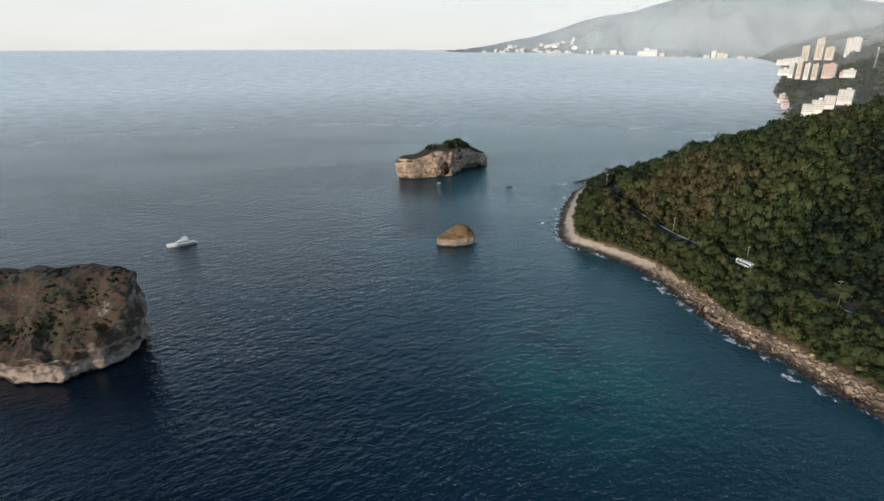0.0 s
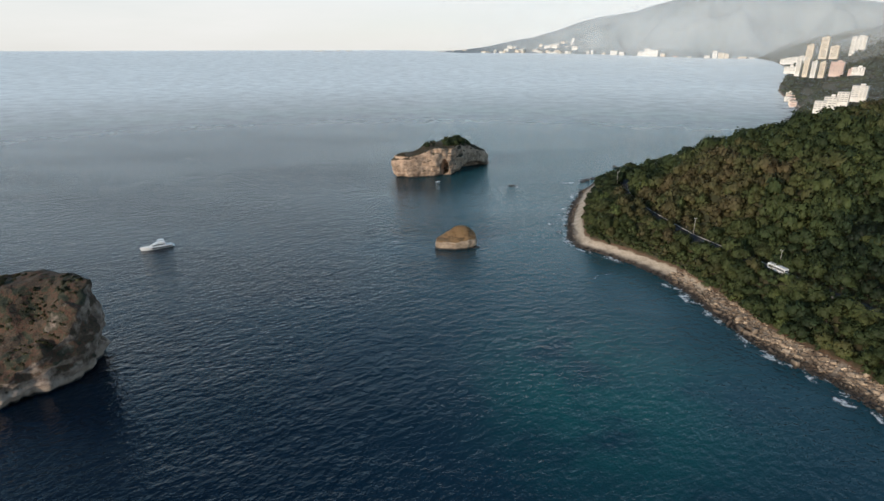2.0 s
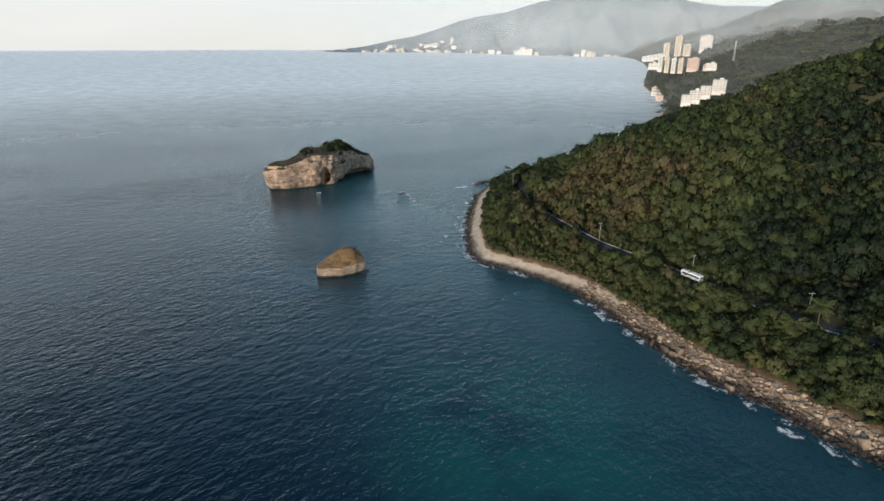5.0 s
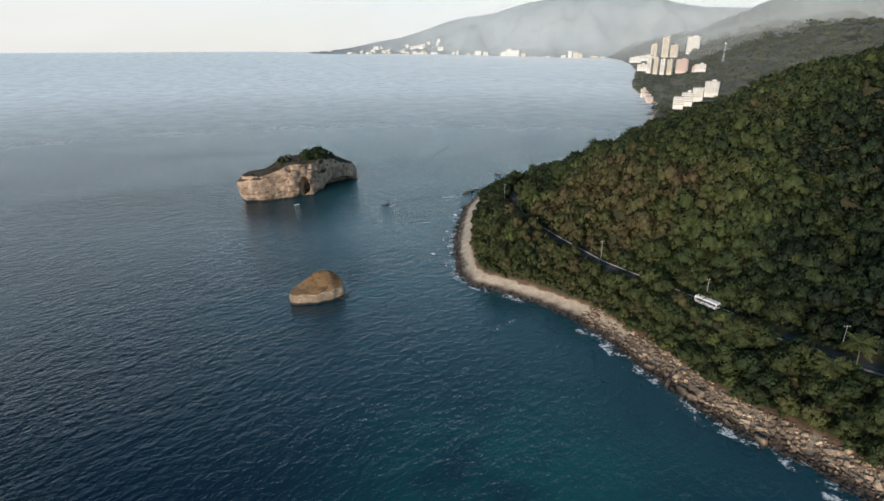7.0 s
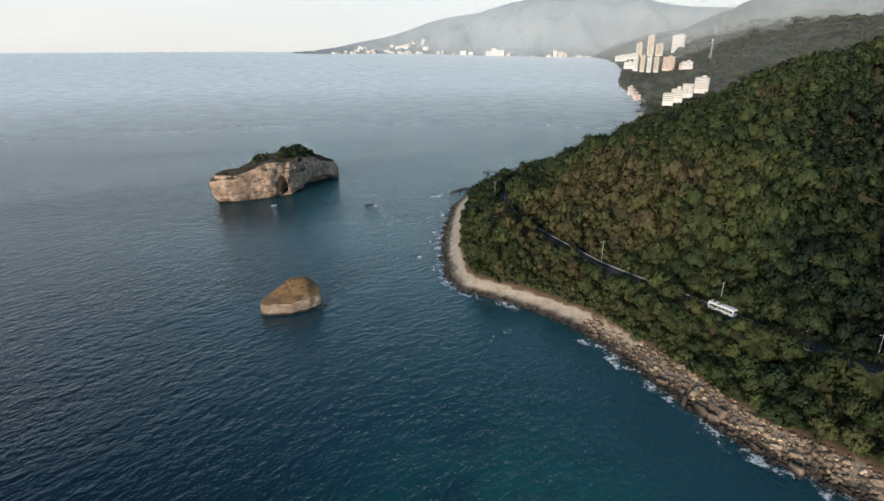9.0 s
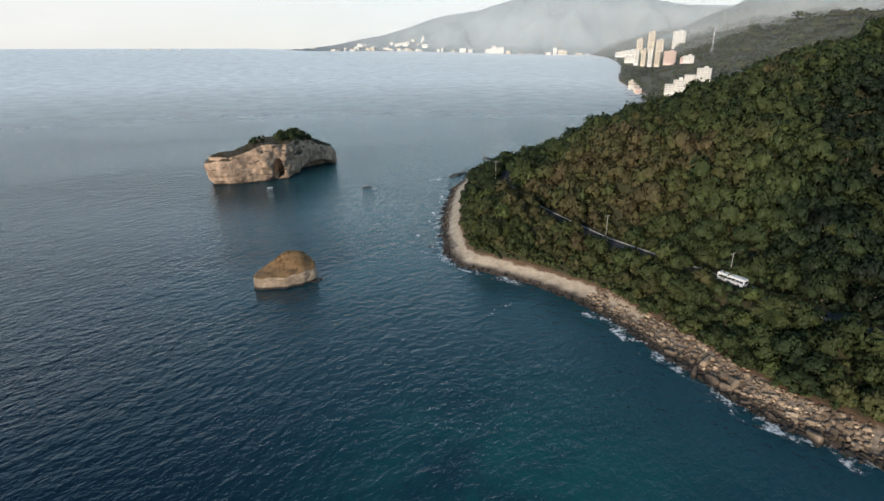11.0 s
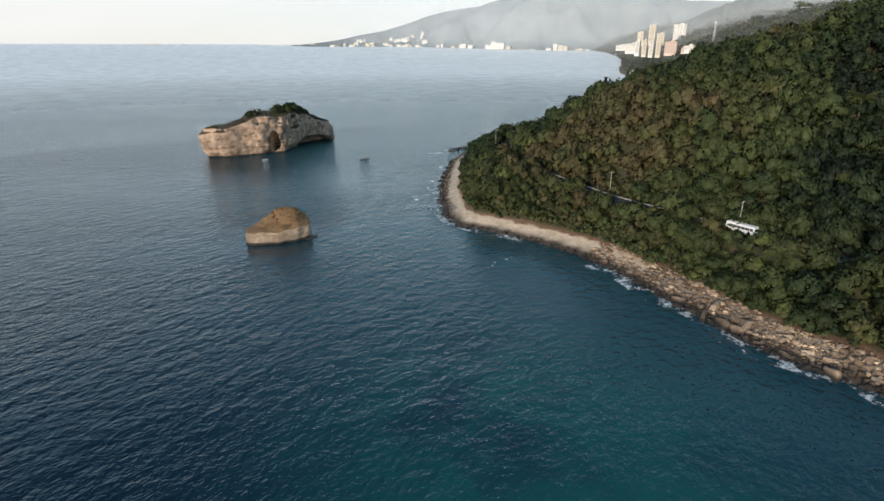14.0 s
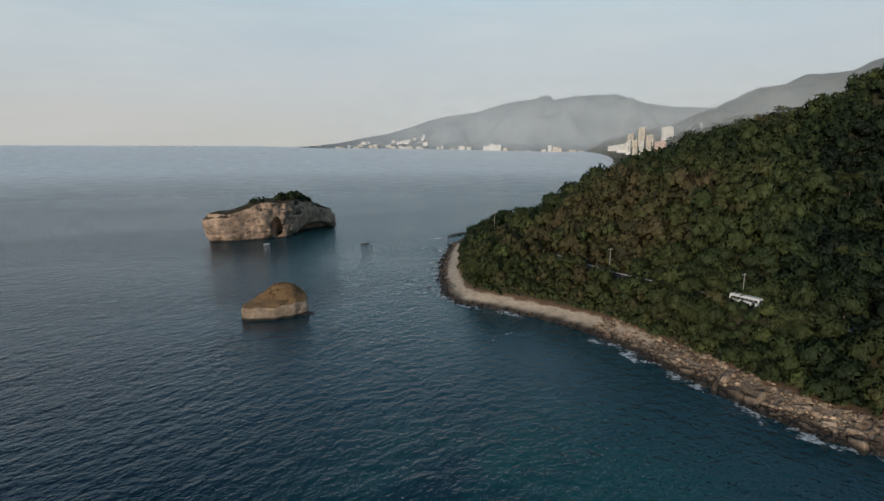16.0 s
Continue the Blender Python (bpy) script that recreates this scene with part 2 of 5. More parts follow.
def rock_material(name, light, dark, veg_a, veg_b, veg_from, veg_to, band=0.9, each=False):
    """Bedded rock, wet and dark at the water's edge, dry scrub where it lies flat."""
    m, nt, b = nodes_of(name)
    g = nt.nodes.new("ShaderNodeNewGeometry")
    sep = nt.nodes.new("ShaderNodeSeparateXYZ")
    nt.links.new(g.outputs["Normal"], sep.inputs[0])
    pos = nt.nodes.new("ShaderNodeSeparateXYZ")
    nt.links.new(g.outputs["Position"], pos.inputs[0])
    big = place_noise(nt, 0.13, 7.0, 0.68)
    beds = place_noise(nt, 0.36, 6.0, 0.7, (0.8, 0.8, 0.9))
    fine = place_noise(nt, 1.6, 5.0, 0.65)
    col = ramp(nt, big, [(0.37, dark), (0.48, tuple(0.7 * c for c in light)), (0.55, light), (0.66, tuple(c * 1.15 for c in light))])
    col = mixc(nt, 0.34, col, ramp(nt, beds, [(0.32, (0.42, 0.38, 0.34)), (0.55, (1.0, 1.0, 1.0)), (0.75, (1.15, 1.12, 1.05))]), "MULTIPLY")
    col = mixc(nt, 0.4, col, ramp(nt, fine, [(0.3, (0.5, 0.48, 0.45)), (0.7, (1.2, 1.2, 1.2))]), "MULTIPLY")
    veg = ramp(nt, place_noise(nt, 0.2, 6.0, 0.7), [(0.34, veg_a), (0.5, veg_b), (0.66, tuple(0.5 * c for c in veg_a))])
    up = mathn(nt, "ADD", sep.outputs["Z"], mathn(nt, "MULTIPLY", mathn(nt, "SUBTRACT", place_noise(nt, 0.25, 5.0, 0.65), 0.5), 1.1))
    col = mixc(nt, maprange(nt, up, veg_from, veg_to), col, veg)
    if each:
        oi = nt.nodes.new("ShaderNodeObjectInfo")
        weed = mathn(nt, "ADD", pos.outputs["Z"], mathn(nt, "MULTIPLY", mathn(nt, "SUBTRACT", place_noise(nt, 0.12, 4.0, 0.6), 0.5), 3.0))
        col = mixc(nt, maprange(nt, weed, 1.9, 0.9, 0.0, 0.8), col, (0.085, 0.06, 0.04))      # weed and wet staining up to the tide's reach
        both = mathn(nt, "FRACT", mathn(nt, "ADD", oi.outputs["Random"], g.outputs["Random Per Island"]))
        col = mixc(nt, 1.0, col, ramp(nt, both, [(0.0, (0.5, 0.45, 0.42)), (0.45, (0.9, 0.86, 0.82)), (0.85, (1.2, 1.15, 1.1)), (1.0, (2.0, 1.95, 1.85))]), "MULTIPLY")
    edge = mathn(nt, "ADD", pos.outputs["Z"], mathn(nt, "MULTIPLY", fine, -1.2))
    col = mixc(nt, maprange(nt, edge, band, band - 0.9), col, (0.02, 0.018, 0.016))
    nt.links.new(col, b.inputs["Base Color"])
    b.inputs["Roughness"].default_value = 0.9
    c1 = bump(nt, b, beds, 0.7, 0.4)
    bump(nt, b, fine, 0.8, 0.25, c1)
    return m


def scrub_rock_material(name):
    """Broken rock under a patchwork of low scrub: olive, russet and dark green, pale outcrops, bare beige foot."""
    m, nt, b = nodes_of(name)
    g = nt.nodes.new("ShaderNodeNewGeometry")
    sep = nt.nodes.new("ShaderNodeSeparateXYZ")
    nt.links.new(g.outputs["Normal"], sep.inputs[0])
    pos = nt.nodes.new("ShaderNodeSeparateXYZ")
    nt.links.new(g.outputs["Position"], pos.inputs[0])
    mid, fine = place_noise(nt, 0.33, 5.0, 0.68), place_noise(nt, 1.5, 5.0, 0.68)
    streak = place_noise(nt, 0.5, 5.0, 0.65, (1.3, 1.3, 0.35))
    blotch = place_noise(nt, 0.2, 5.0, 0.58)
    stone = ramp(nt, mid, [(0.33, (0.10, 0.07, 0.052)), (0.47, (0.23, 0.172, 0.137)), (0.62, (0.34, 0.27, 0.22))])
    stone = mixc(nt, 0.6, stone, ramp(nt, streak, [(0.34, (0.4, 0.36, 0.33)), (0.55, (1.0, 1.0, 1.0)), (0.7, (1.2, 1.15, 1.08))]), "MULTIPLY")
    veg = ramp(nt, blotch, [(0.37, (0.016, 0.022, 0.011)), (0.44, (0.038, 0.038, 0.019)), (0.495, (0.098, 0.044, 0.027)), (0.54, (0.050, 0.040, 0.022)), (0.60, (0.080, 0.050, 0.034)), (0.67, (0.024, 0.026, 0.014))])
    veg = mixc(nt, 0.75, veg, ramp(nt, fine, [(0.32, (0.35, 0.36, 0.34)), (0.5, (0.95, 0.95, 0.95)), (0.7, (1.5, 1.45, 1.35))]), "MULTIPLY")
    up = mathn(nt, "ADD", sep.outputs["Z"], mathn(nt, "MULTIPLY", mathn(nt, "SUBTRACT", blotch, 0.5), 2.2))
    high = maprange(nt, pos.outputs["Z"], 3.0, 9.0, -0.35, 0.12)
    col = mixc(nt, maprange(nt, mathn(nt, "ADD", up, high), 0.02, 0.5), stone, veg)
    crag = place_noise(nt, 0.55, 6.0, 0.75)
    col = mixc(nt, maprange(nt, crag, 0.60, 0.72, 0.0, 0.7), col, (0.28, 0.235, 0.19))
    foot = mathn(nt, "ADD", pos.outputs["Z"], mathn(nt, "MULTIPLY", mathn(nt, "SUBTRACT", blotch, 0.5), 22.0))
    col = mixc(nt, maprange(nt, foot, 6.3, 2.4, 0.0, 0.85), col, mixc(nt, mid, (0.22, 0.165, 0.13), (0.50, 0.40, 0.325)))
    edge = mathn(nt, "ADD", pos.outputs["Z"], mathn(nt, "MULTIPLY", fine, -1.2))
    col = mixc(nt, maprange(nt, edge, 0.9, 0.0), col, (0.02, 0.018, 0.016))
    nt.links.new(col, b.inputs["Base Color"])
    b.inputs["Roughness"].default_value = 0.92
    c1 = bump(nt, b, mid, 0.9, 0.9)
    bump(nt, b, fine, 0.9, 0.3, c1)
    return m


def leaf_material(name, stops, gain=1.0):
    """Foliage: each plant has its own place on the ramp of greens ("tint"), each clump its own lightness ("clump")."""
    m, nt, b = nodes_of(name)
    g = nt.nodes.new("ShaderNodeNewGeometry")
    oi = nt.nodes.new("ShaderNodeObjectInfo")
    tint, clump = nt.nodes.new("ShaderNodeAttribute"), nt.nodes.new("ShaderNodeAttribute")
    tint.attribute_name, clump.attribute_name = "tint", "clump"
    t = mathn(nt, "ADD", tint.outputs["Fac"], mathn(nt, "MULTIPLY", mathn(nt, "SUBTRACT", place_noise(nt, 0.05, 4.0, 0.65), 0.5), 0.5), True)
    col = ramp(nt, t, [(p, tuple(gain * v for v in c)) for p, c in stops])
    k = mathn(nt, "MULTIPLY", maprange(nt, clump.outputs["Fac"], 0.0, 1.0, 0.78, 1.22), maprange(nt, g.outputs["Random Per Island"], 0.0, 1.0, 0.82, 1.18))
    k = mathn(nt, "MULTIPLY", k, maprange(nt, oi.outputs["Random"], 0.0, 1.0, 0.85, 1.15))
    sc = nt.nodes.new("ShaderNodeVectorMath")
    sc.operation = "SCALE"
    nt.links.new(col, sc.inputs[0])
    nt.links.new(k, sc.inputs["Scale"])
    col = sc.outputs[0]
    nt.links.new(col, b.inputs["Base Color"])
    b.inputs["Roughness"].default_value = 0.62
    b.inputs["Specular IOR Level"].default_value = 0.2
    tr = nt.nodes.new("ShaderNodeBsdfTranslucent")
    nt.links.new(col, tr.inputs["Color"])
    mx = nt.nodes.new("ShaderNodeMixShader")
    mx.inputs[0].default_value = 0.32
    nt.links.new(b.outputs[0], mx.inputs[1])
    nt.links.new(tr.outputs[0], mx.inputs[2])
    nt.links.new(mx.outputs[0], nt.nodes["Material Output"].inputs["Surface"])
    return m


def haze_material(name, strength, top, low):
    """Air haze put in as a see-through sheet: densest a little above the water, thinning out upwards."""
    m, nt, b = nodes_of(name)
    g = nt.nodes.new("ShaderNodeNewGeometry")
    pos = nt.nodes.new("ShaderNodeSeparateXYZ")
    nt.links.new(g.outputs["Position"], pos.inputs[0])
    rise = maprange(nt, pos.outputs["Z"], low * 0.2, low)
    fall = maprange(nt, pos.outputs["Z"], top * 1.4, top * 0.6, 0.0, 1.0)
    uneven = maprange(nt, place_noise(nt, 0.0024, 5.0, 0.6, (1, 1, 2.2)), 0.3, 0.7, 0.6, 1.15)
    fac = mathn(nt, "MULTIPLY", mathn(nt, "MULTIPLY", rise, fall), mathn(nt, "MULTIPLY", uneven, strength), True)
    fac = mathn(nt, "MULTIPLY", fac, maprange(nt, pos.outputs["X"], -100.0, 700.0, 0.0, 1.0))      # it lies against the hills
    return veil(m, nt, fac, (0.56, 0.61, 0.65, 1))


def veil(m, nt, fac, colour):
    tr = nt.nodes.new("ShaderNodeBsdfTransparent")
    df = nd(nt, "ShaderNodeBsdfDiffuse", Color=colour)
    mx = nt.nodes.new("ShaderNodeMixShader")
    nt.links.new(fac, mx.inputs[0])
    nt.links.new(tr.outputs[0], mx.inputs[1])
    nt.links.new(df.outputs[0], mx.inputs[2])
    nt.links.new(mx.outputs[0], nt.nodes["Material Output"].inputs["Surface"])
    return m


def water_haze_material():
    """See-through sheet that pales the open water as air haze would, denser the farther out."""
    m, nt, b = nodes_of("water_haze")
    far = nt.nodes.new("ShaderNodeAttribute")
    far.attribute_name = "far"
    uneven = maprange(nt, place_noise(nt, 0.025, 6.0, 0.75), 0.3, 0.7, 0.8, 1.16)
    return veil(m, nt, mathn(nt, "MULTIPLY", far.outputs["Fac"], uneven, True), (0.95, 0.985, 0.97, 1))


def foam_material():
    m, nt, b = nodes_of("sea_foam")
    n1, n2 = place_noise(nt, 0.16, 3.0), place_noise(nt, 0.9, 5.0, 0.7)
    uv = nt.nodes.new("ShaderNodeAttribute")
    uv.attribute_name = "across"
    body = maprange(nt, uv.outputs["Fac"], 0.0, 0.5)
    v = mathn(nt, "ADD", mathn(nt, "MULTIPLY", n1, 1.3), mathn(nt, "MULTIPLY", n2, 0.8))
    fac = mathn(nt, "MULTIPLY", maprange(nt, v, 1.03, 1.34), body)
    nt.links.new(ramp(nt, n2, [(0.3, (0.4, 0.45, 0.48)), (0.6, (0.72, 0.75, 0.76))]), b.inputs["Base Color"])
    b.inputs["Roughness"].default_value = 0.7
    tr = nt.nodes.new("ShaderNodeBsdfTransparent")
    mx = nt.nodes.new("ShaderNodeMixShader")
    nt.links.new(fac, mx.inputs[0])
    nt.links.new(tr.outputs[0], mx.inputs[1])
    nt.links.new(b.outputs[0], mx.inputs[2])
    nt.links.new(mx.outputs[0], nt.nodes["Material Output"].inputs["Surface"])
    return m


def land_material():
    """Sand and shingle by the water, dark earth and dry litter above."""
    m, nt, b = nodes_of("shore_and_forest_floor")
    g = nt.nodes.new("ShaderNodeNewGeometry")
    pos = nt.nodes.new("ShaderNodeSeparateXYZ")
    nt.links.new(g.outputs["Position"], pos.inputs[0])
    fine, mid, big = place_noise(nt, 1.1, 6.0, 0.7), place_noise(nt, 0.22, 5.0, 0.6), place_noise(nt, 0.03, 4.0)
    sand = ramp(nt, mid, [(0.3, (0.36, 0.285, 0.21)), (0.5, (0.52, 0.42, 0.315)), (0.7, (0.63, 0.52, 0.40))])
    sand = mixc(nt, 0.5, sand, ramp(nt, fine, [(0.3, (0.5, 0.48, 0.45)), (0.65, (1.2, 1.2, 1.2))]), "MULTIPLY")
    rubble = ramp(nt, fine, [(0.35, (0.13, 0.10, 0.075)), (0.6, (0.34, 0.275, 0.21))])
    sand = mixc(nt, maprange(nt, mathn(nt, "ADD", pos.outputs["Y"], mathn(nt, "MULTIPLY", mid, 30.0)), 292.0, 262.0), sand, rubble)
    soil = ramp(nt, mid, [(0.3, (0.028, 0.034, 0.013)), (0.55, (0.050, 0.047, 0.021)), (0.75, (0.082, 0.062, 0.032))])
    bank = ramp(nt, fine, [(0.35, (0.09, 0.05, 0.03)), (0.65, (0.19, 0.115, 0.07))])
    z = mathn(nt, "ADD", pos.outputs["Z"], mathn(nt, "MULTIPLY", mathn(nt, "SUBTRACT", mid, 0.5), 3.0))
    col = mixc(nt, maprange(nt, z, 2.7, 3.5), sand, bank)
    col = mixc(nt, maprange(nt, z, 3.6, 4.6), col, soil)
    wet = mathn(nt, "ADD", pos.outputs["Z"], mathn(nt, "MULTIPLY", mathn(nt, "SUBTRACT", mid, 0.5), 1.0))
    col = mixc(nt, maprange(nt, wet, 1.5, 0.5), col, (0.075, 0.055, 0.042))
    nt.links.new(col, b.inputs["Base Color"])
    b.inputs["Roughness"].default_value = 0.92
    bump(nt, b, fine, 0.8, 0.2)
    return m


M_SEA = sea_material()
M_ROCK = rock_material("bedded_rock", (0.48, 0.345, 0.25), (0.16, 0.11, 0.08), (0.032, 0.032, 0.014), (0.06, 0.042, 0.022), 0.42, 0.72)
M_ROCK_LEFT = scrub_rock_material("scrub_covered_rock")
M_ROCK_DRY = rock_material("rock_with_dry_grass", (0.44, 0.34, 0.25), (0.22, 0.16, 0.11), (0.17, 0.105, 0.045), (0.22, 0.13, 0.06), 0.30, 0.55)
M_BOULDER = rock_material("weathered_boulder", (0.37, 0.29, 0.215), (0.15, 0.112, 0.08), (0.1, 0.1, 0.1), (0.1, 0.1, 0.1), 4.0, 5.0, 0.95, True)
M_LAND = land_material()
GREENS = [(0.0, (0.012, 0.019, 0.011)), (0.2, (0.022, 0.034, 0.015)), (0.4, (0.040, 0.054, 0.020)), (0.55, (0.054, 0.066, 0.024)), (0.7, (0.068, 0.066, 0.028)), (0.84, (0.082, 0.063, 0.033)), (1.0, (0.080, 0.098, 0.032))]
M_LEAF = leaf_material("broad_leaves", GREENS, 1.18)
M_SCRUB = leaf_material("dry_scrub_leaves", [(0.0, (0.022, 0.028, 0.012)), (0.35, (0.055, 0.052, 0.022)), (0.7, (0.105, 0.066, 0.032)), (1.0, (0.24, 0.15, 0.075))])
M_PALM = leaf_material("palm_fronds", [(0.0, (0.05, 0.065, 0.022)), (1.0, (0.13, 0.14, 0.05))])
M_BARK = surface("grey_brown_bark", [(0.3, (0.06, 0.045, 0.03)), (0.7, (0.17, 0.14, 0.11))], 1.5)
M_ASPHALT = surface("worn_asphalt", [(0.3, (0.022, 0.022, 0.026)), (0.7, (0.045, 0.045, 0.05))], 0.3, 0.85)
M_CONCRETE = surface("weathered_concrete", [(0.3, (0.22, 0.21, 0.19)), (0.7, (0.38, 0.36, 0.33))], 0.5, 0.85)
M_KERB = surface("grimy_kerb_stone", [(0.3, (0.2, 0.19, 0.17)), (0.7, (0.36, 0.34, 0.31))], 0.5, 0.9)
M_LINE = surface("worn_road_paint", [(0.3, (0.12, 0.11, 0.08)), (0.7, (0.3, 0.28, 0.2))], 0.8, 0.7)
M_FOAM = foam_material()
M_WHITE = surface("white_painted_wall", [(0.3, (0.70, 0.66, 0.60)), (0.7, (0.82, 0.79, 0.74))], 0.08, 0.7)
M_CREAM = surface("cream_painted_wall", [(0.3, (0.62, 0.52, 0.40)), (0.7, (0.75, 0.66, 0.53))], 0.08, 0.7)
M_PINK = surface("pink_painted_wall", [(0.3, (0.60, 0.43, 0.36)), (0.7, (0.72, 0.55, 0.47))], 0.08, 0.7)
M_GLASS = surface("dark_window_glass", [(0.3, (0.03, 0.04, 0.05)), (0.7, (0.07, 0.08, 0.09))], 0.2, 0.15)
M_GEL = surface("white_gelcoat", [(0.3, (0.72, 0.73, 0.74)), (0.7, (0.82, 0.82, 0.82))], 1.0, 0.25)
M_HULL_DARK = surface("dark_hull_stripe", [(0.3, (0.02, 0.025, 0.04)), (0.7, (0.04, 0.045, 0.06))], 1.0, 0.3)
M_TYRE = surface("black_rubber", [(0.3, (0.015, 0.015, 0.015)), (0.7, (0.03, 0.03, 0.03))], 3.0, 0.8)
M_STEEL = surface("galvanised_steel", [(0.3, (0.45, 0.45, 0.45)), (0.7, (0.6, 0.6, 0.6))], 2.0, 0.45, 0.8)
M_BUS = surface("white_bus_paint", [(0.3, (0.72, 0.72, 0.72)), (0.7, (0.82, 0.82, 0.82))], 0.6, 0.35)
# far slopes paled and blued: air haze put into the base colour
M_HILL = surface("far_slopes_haze_tinted", [(0.3, (0.12, 0.15, 0.165)), (0.7, (0.23, 0.255, 0.26))], 0.006, 0.95, 0, 8.0, 4.0)
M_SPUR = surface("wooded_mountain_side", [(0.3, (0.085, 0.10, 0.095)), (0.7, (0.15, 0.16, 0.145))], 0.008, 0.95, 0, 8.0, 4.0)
M_REEF = surface("wet_dark_reef_rock", [(0.3, (0.025, 0.022, 0.02)), (0.7, (0.07, 0.06, 0.05))], 0.5, 0.45)

# ---------------------------------------------------------------- the plan: shore, heights
SHORE = np.array([(224, 40), (177, 124), (153, 157), (144, 177), (138, 196), (132, 206), (127, 217), (125, 227), (124, 239),
                  (121, 253), (119, 271), (114, 290), (104, 308), (91, 324), (81, 334), (80, 351), (84, 374), (91, 401),
                  (102, 434), (117, 471), (137, 503), (214, 562), (338, 655), (462, 790), (560, 930), (660, 1060), (754, 1272),
                  (881, 1526), (1025, 1768), (1288, 2174), (1567, 2652), (1800, 3180), (1880, 3500), (1950, 3700)], float)
ROAD = np.array([(190, 190), (181, 208), (173, 220), (166, 238), (159, 253), (152, 276), (146, 291), (138, 314), (134, 340), (131, 365), (129, 390), (134, 420), (150, 455), (190, 500)], float)
ROAD_Z = 13.9
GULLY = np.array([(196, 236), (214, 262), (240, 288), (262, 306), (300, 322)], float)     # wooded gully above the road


def to_line(p, line):
    """Distance from points to a broken line."""
    d = np.full(len(p), 1e9)
    for a, b in zip(line[:-1], line[1:]):
        ab = b - a
        t = np.clip(((p - a) @ ab) / (ab @ ab), 0, 1)
        d = np.minimum(d, np.hypot(*(p - a - t[:, None] * ab).T))
    return d


def inland(p):
    """Distance to the shore, positive on land."""
    ring = np.vstack([SHORE, [(6000, 3700), (6000, 40)]])
    x, y = p.T
    inside = np.zeros(len(p), bool)
    for a, b in zip(ring, np.roll(ring, -1, 0)):
        cross = (a[1] > y) != (b[1] > y)
        with np.errstate(divide="ignore", invalid="ignore"):
            at = (b[0] - a[0]) * (y - a[1]) / (b[1] - a[1]) + a[0]
        inside ^= cross & (x < at)
    return np.where(inside, 1, -1) * to_line(p, SHORE)


def sea_level(x, y):
    """The sheet bends up a little far out, so that it meets the sky where the true horizon lies."""
    r = np.hypot(x, y - 100)
    return 82.0 * np.clip((r - 1500) / 3400, 0, 1) ** 2


def height(p, road=True):
    x, y = p.T
    d = inland(p)
    dl = np.where(d < 250, np.maximum(d, 0), 250 + 220 * (1 - np.exp(-np.maximum(d - 250, 0) / 220)))
    north = (1 - 0.55 * smooth(375, 425, y)) / (1 + np.exp(-(y - 300) / 10))
    h = 1.2 + dl * (0.327 + 0.10 * north) + np.exp(-((x - 192) ** 2 + (y - 328) ** 2) / (2 * 34 ** 2)) * 9
    h = h + np.minimum(d, 400) * 0.035 * fbm(x, y, 70.0, 3, 5.0) + np.clip(d - 300, 0, 900) * 0.10 * fbm(x, y, 420.0, 3, 9.0)
    h = h - 14 * np.exp(-((x - 300) ** 2 + (y - 387) ** 2) / (2 * 30 ** 2))        # saddle behind the knoll
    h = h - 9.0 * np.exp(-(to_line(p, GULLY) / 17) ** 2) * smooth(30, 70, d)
    beach = 0.25 * d
    h = np.where(d < 0, 0.22 * d, np.where(d < 14, beach + smooth(6, 14, d) * np.maximum(h - beach, 0) * 0.6, np.maximum(h - (1 - smooth(14, 30, d)) * 0.4 * h * 0.5, 3)))
    if road:
        r = to_line(p, ROAD)
        w = np.where(h > ROAD_Z, 1 - smooth(4.5, 38, r), 1 - smooth(5.0, 13, r))
        h = np.where(d > 4, h * (1 - w) + (ROAD_Z - 0.15) * w, h)
    return h + np.where(d > -5, sea_level(x, y), 0)


# the sea
ang = np.linspace(0, 2 * np.pi, 181)[:-1]
rad = np.concatenate([[0.001], np.linspace(20, 1500, 30), np.linspace(1600, 4880, 40)])
rr, aa = np.meshgrid(rad, ang, indexing="ij")
sx, sy = rr * np.sin(aa), 100 + rr * np.cos(aa)
sv = np.stack([sx, sy, sea_level(sx, sy)], -1).reshape(-1, 3)
tagged(put("water", mesh_np("water", sv, grid_faces(180, len(rad), True)[:, ::-1]), M_SEA), "deep blue rippled bay water, turquoise over the shallows", "water", kind="structure")


def land_grid(name, x0, x1, y0, y1, step, hole=None):
    xs, ys = np.arange(x0, x1 + step, step), np.arange(y0, y1 + step, step)
    gx, gy = np.meshgrid(xs, ys)
    p = np.stack([gx.ravel(), gy.ravel()], 1)
    d, h = inland(p), height(p)
    if hole:
        inner = (p[:, 0] > hole[0]) & (p[:, 0] < hole[1]) & (p[:, 1] > hole[2]) & (p[:, 1] < hole[3])
        h = np.where(inner, h - 22, h)
    v = np.column_stack([p, h])
    f = grid_faces(len(xs), len(ys))
    keep = (d[f] > -3.5 * step).any(1)
    if hole:
        keep &= ~inner[f].all(1)
    used, inv = np.unique(f[keep], return_inverse=True)
    return mesh_np(name, v[used], inv.reshape(-1, 4))


NEAR = (60, 640, 40, 760)
tagged(put("ground", land_grid("ground", *NEAR, 3.0), M_LAND), "sandy shore and dark forest floor of a steep headland", "headland", kind="structure")
tagged(put("ground_far", land_grid("ground_far", 60, 3900, -400, 4000, 28.0, (100, 600, 80, 720)), M_LAND), "wooded hills along the coast of the bay", "hills", kind="structure")


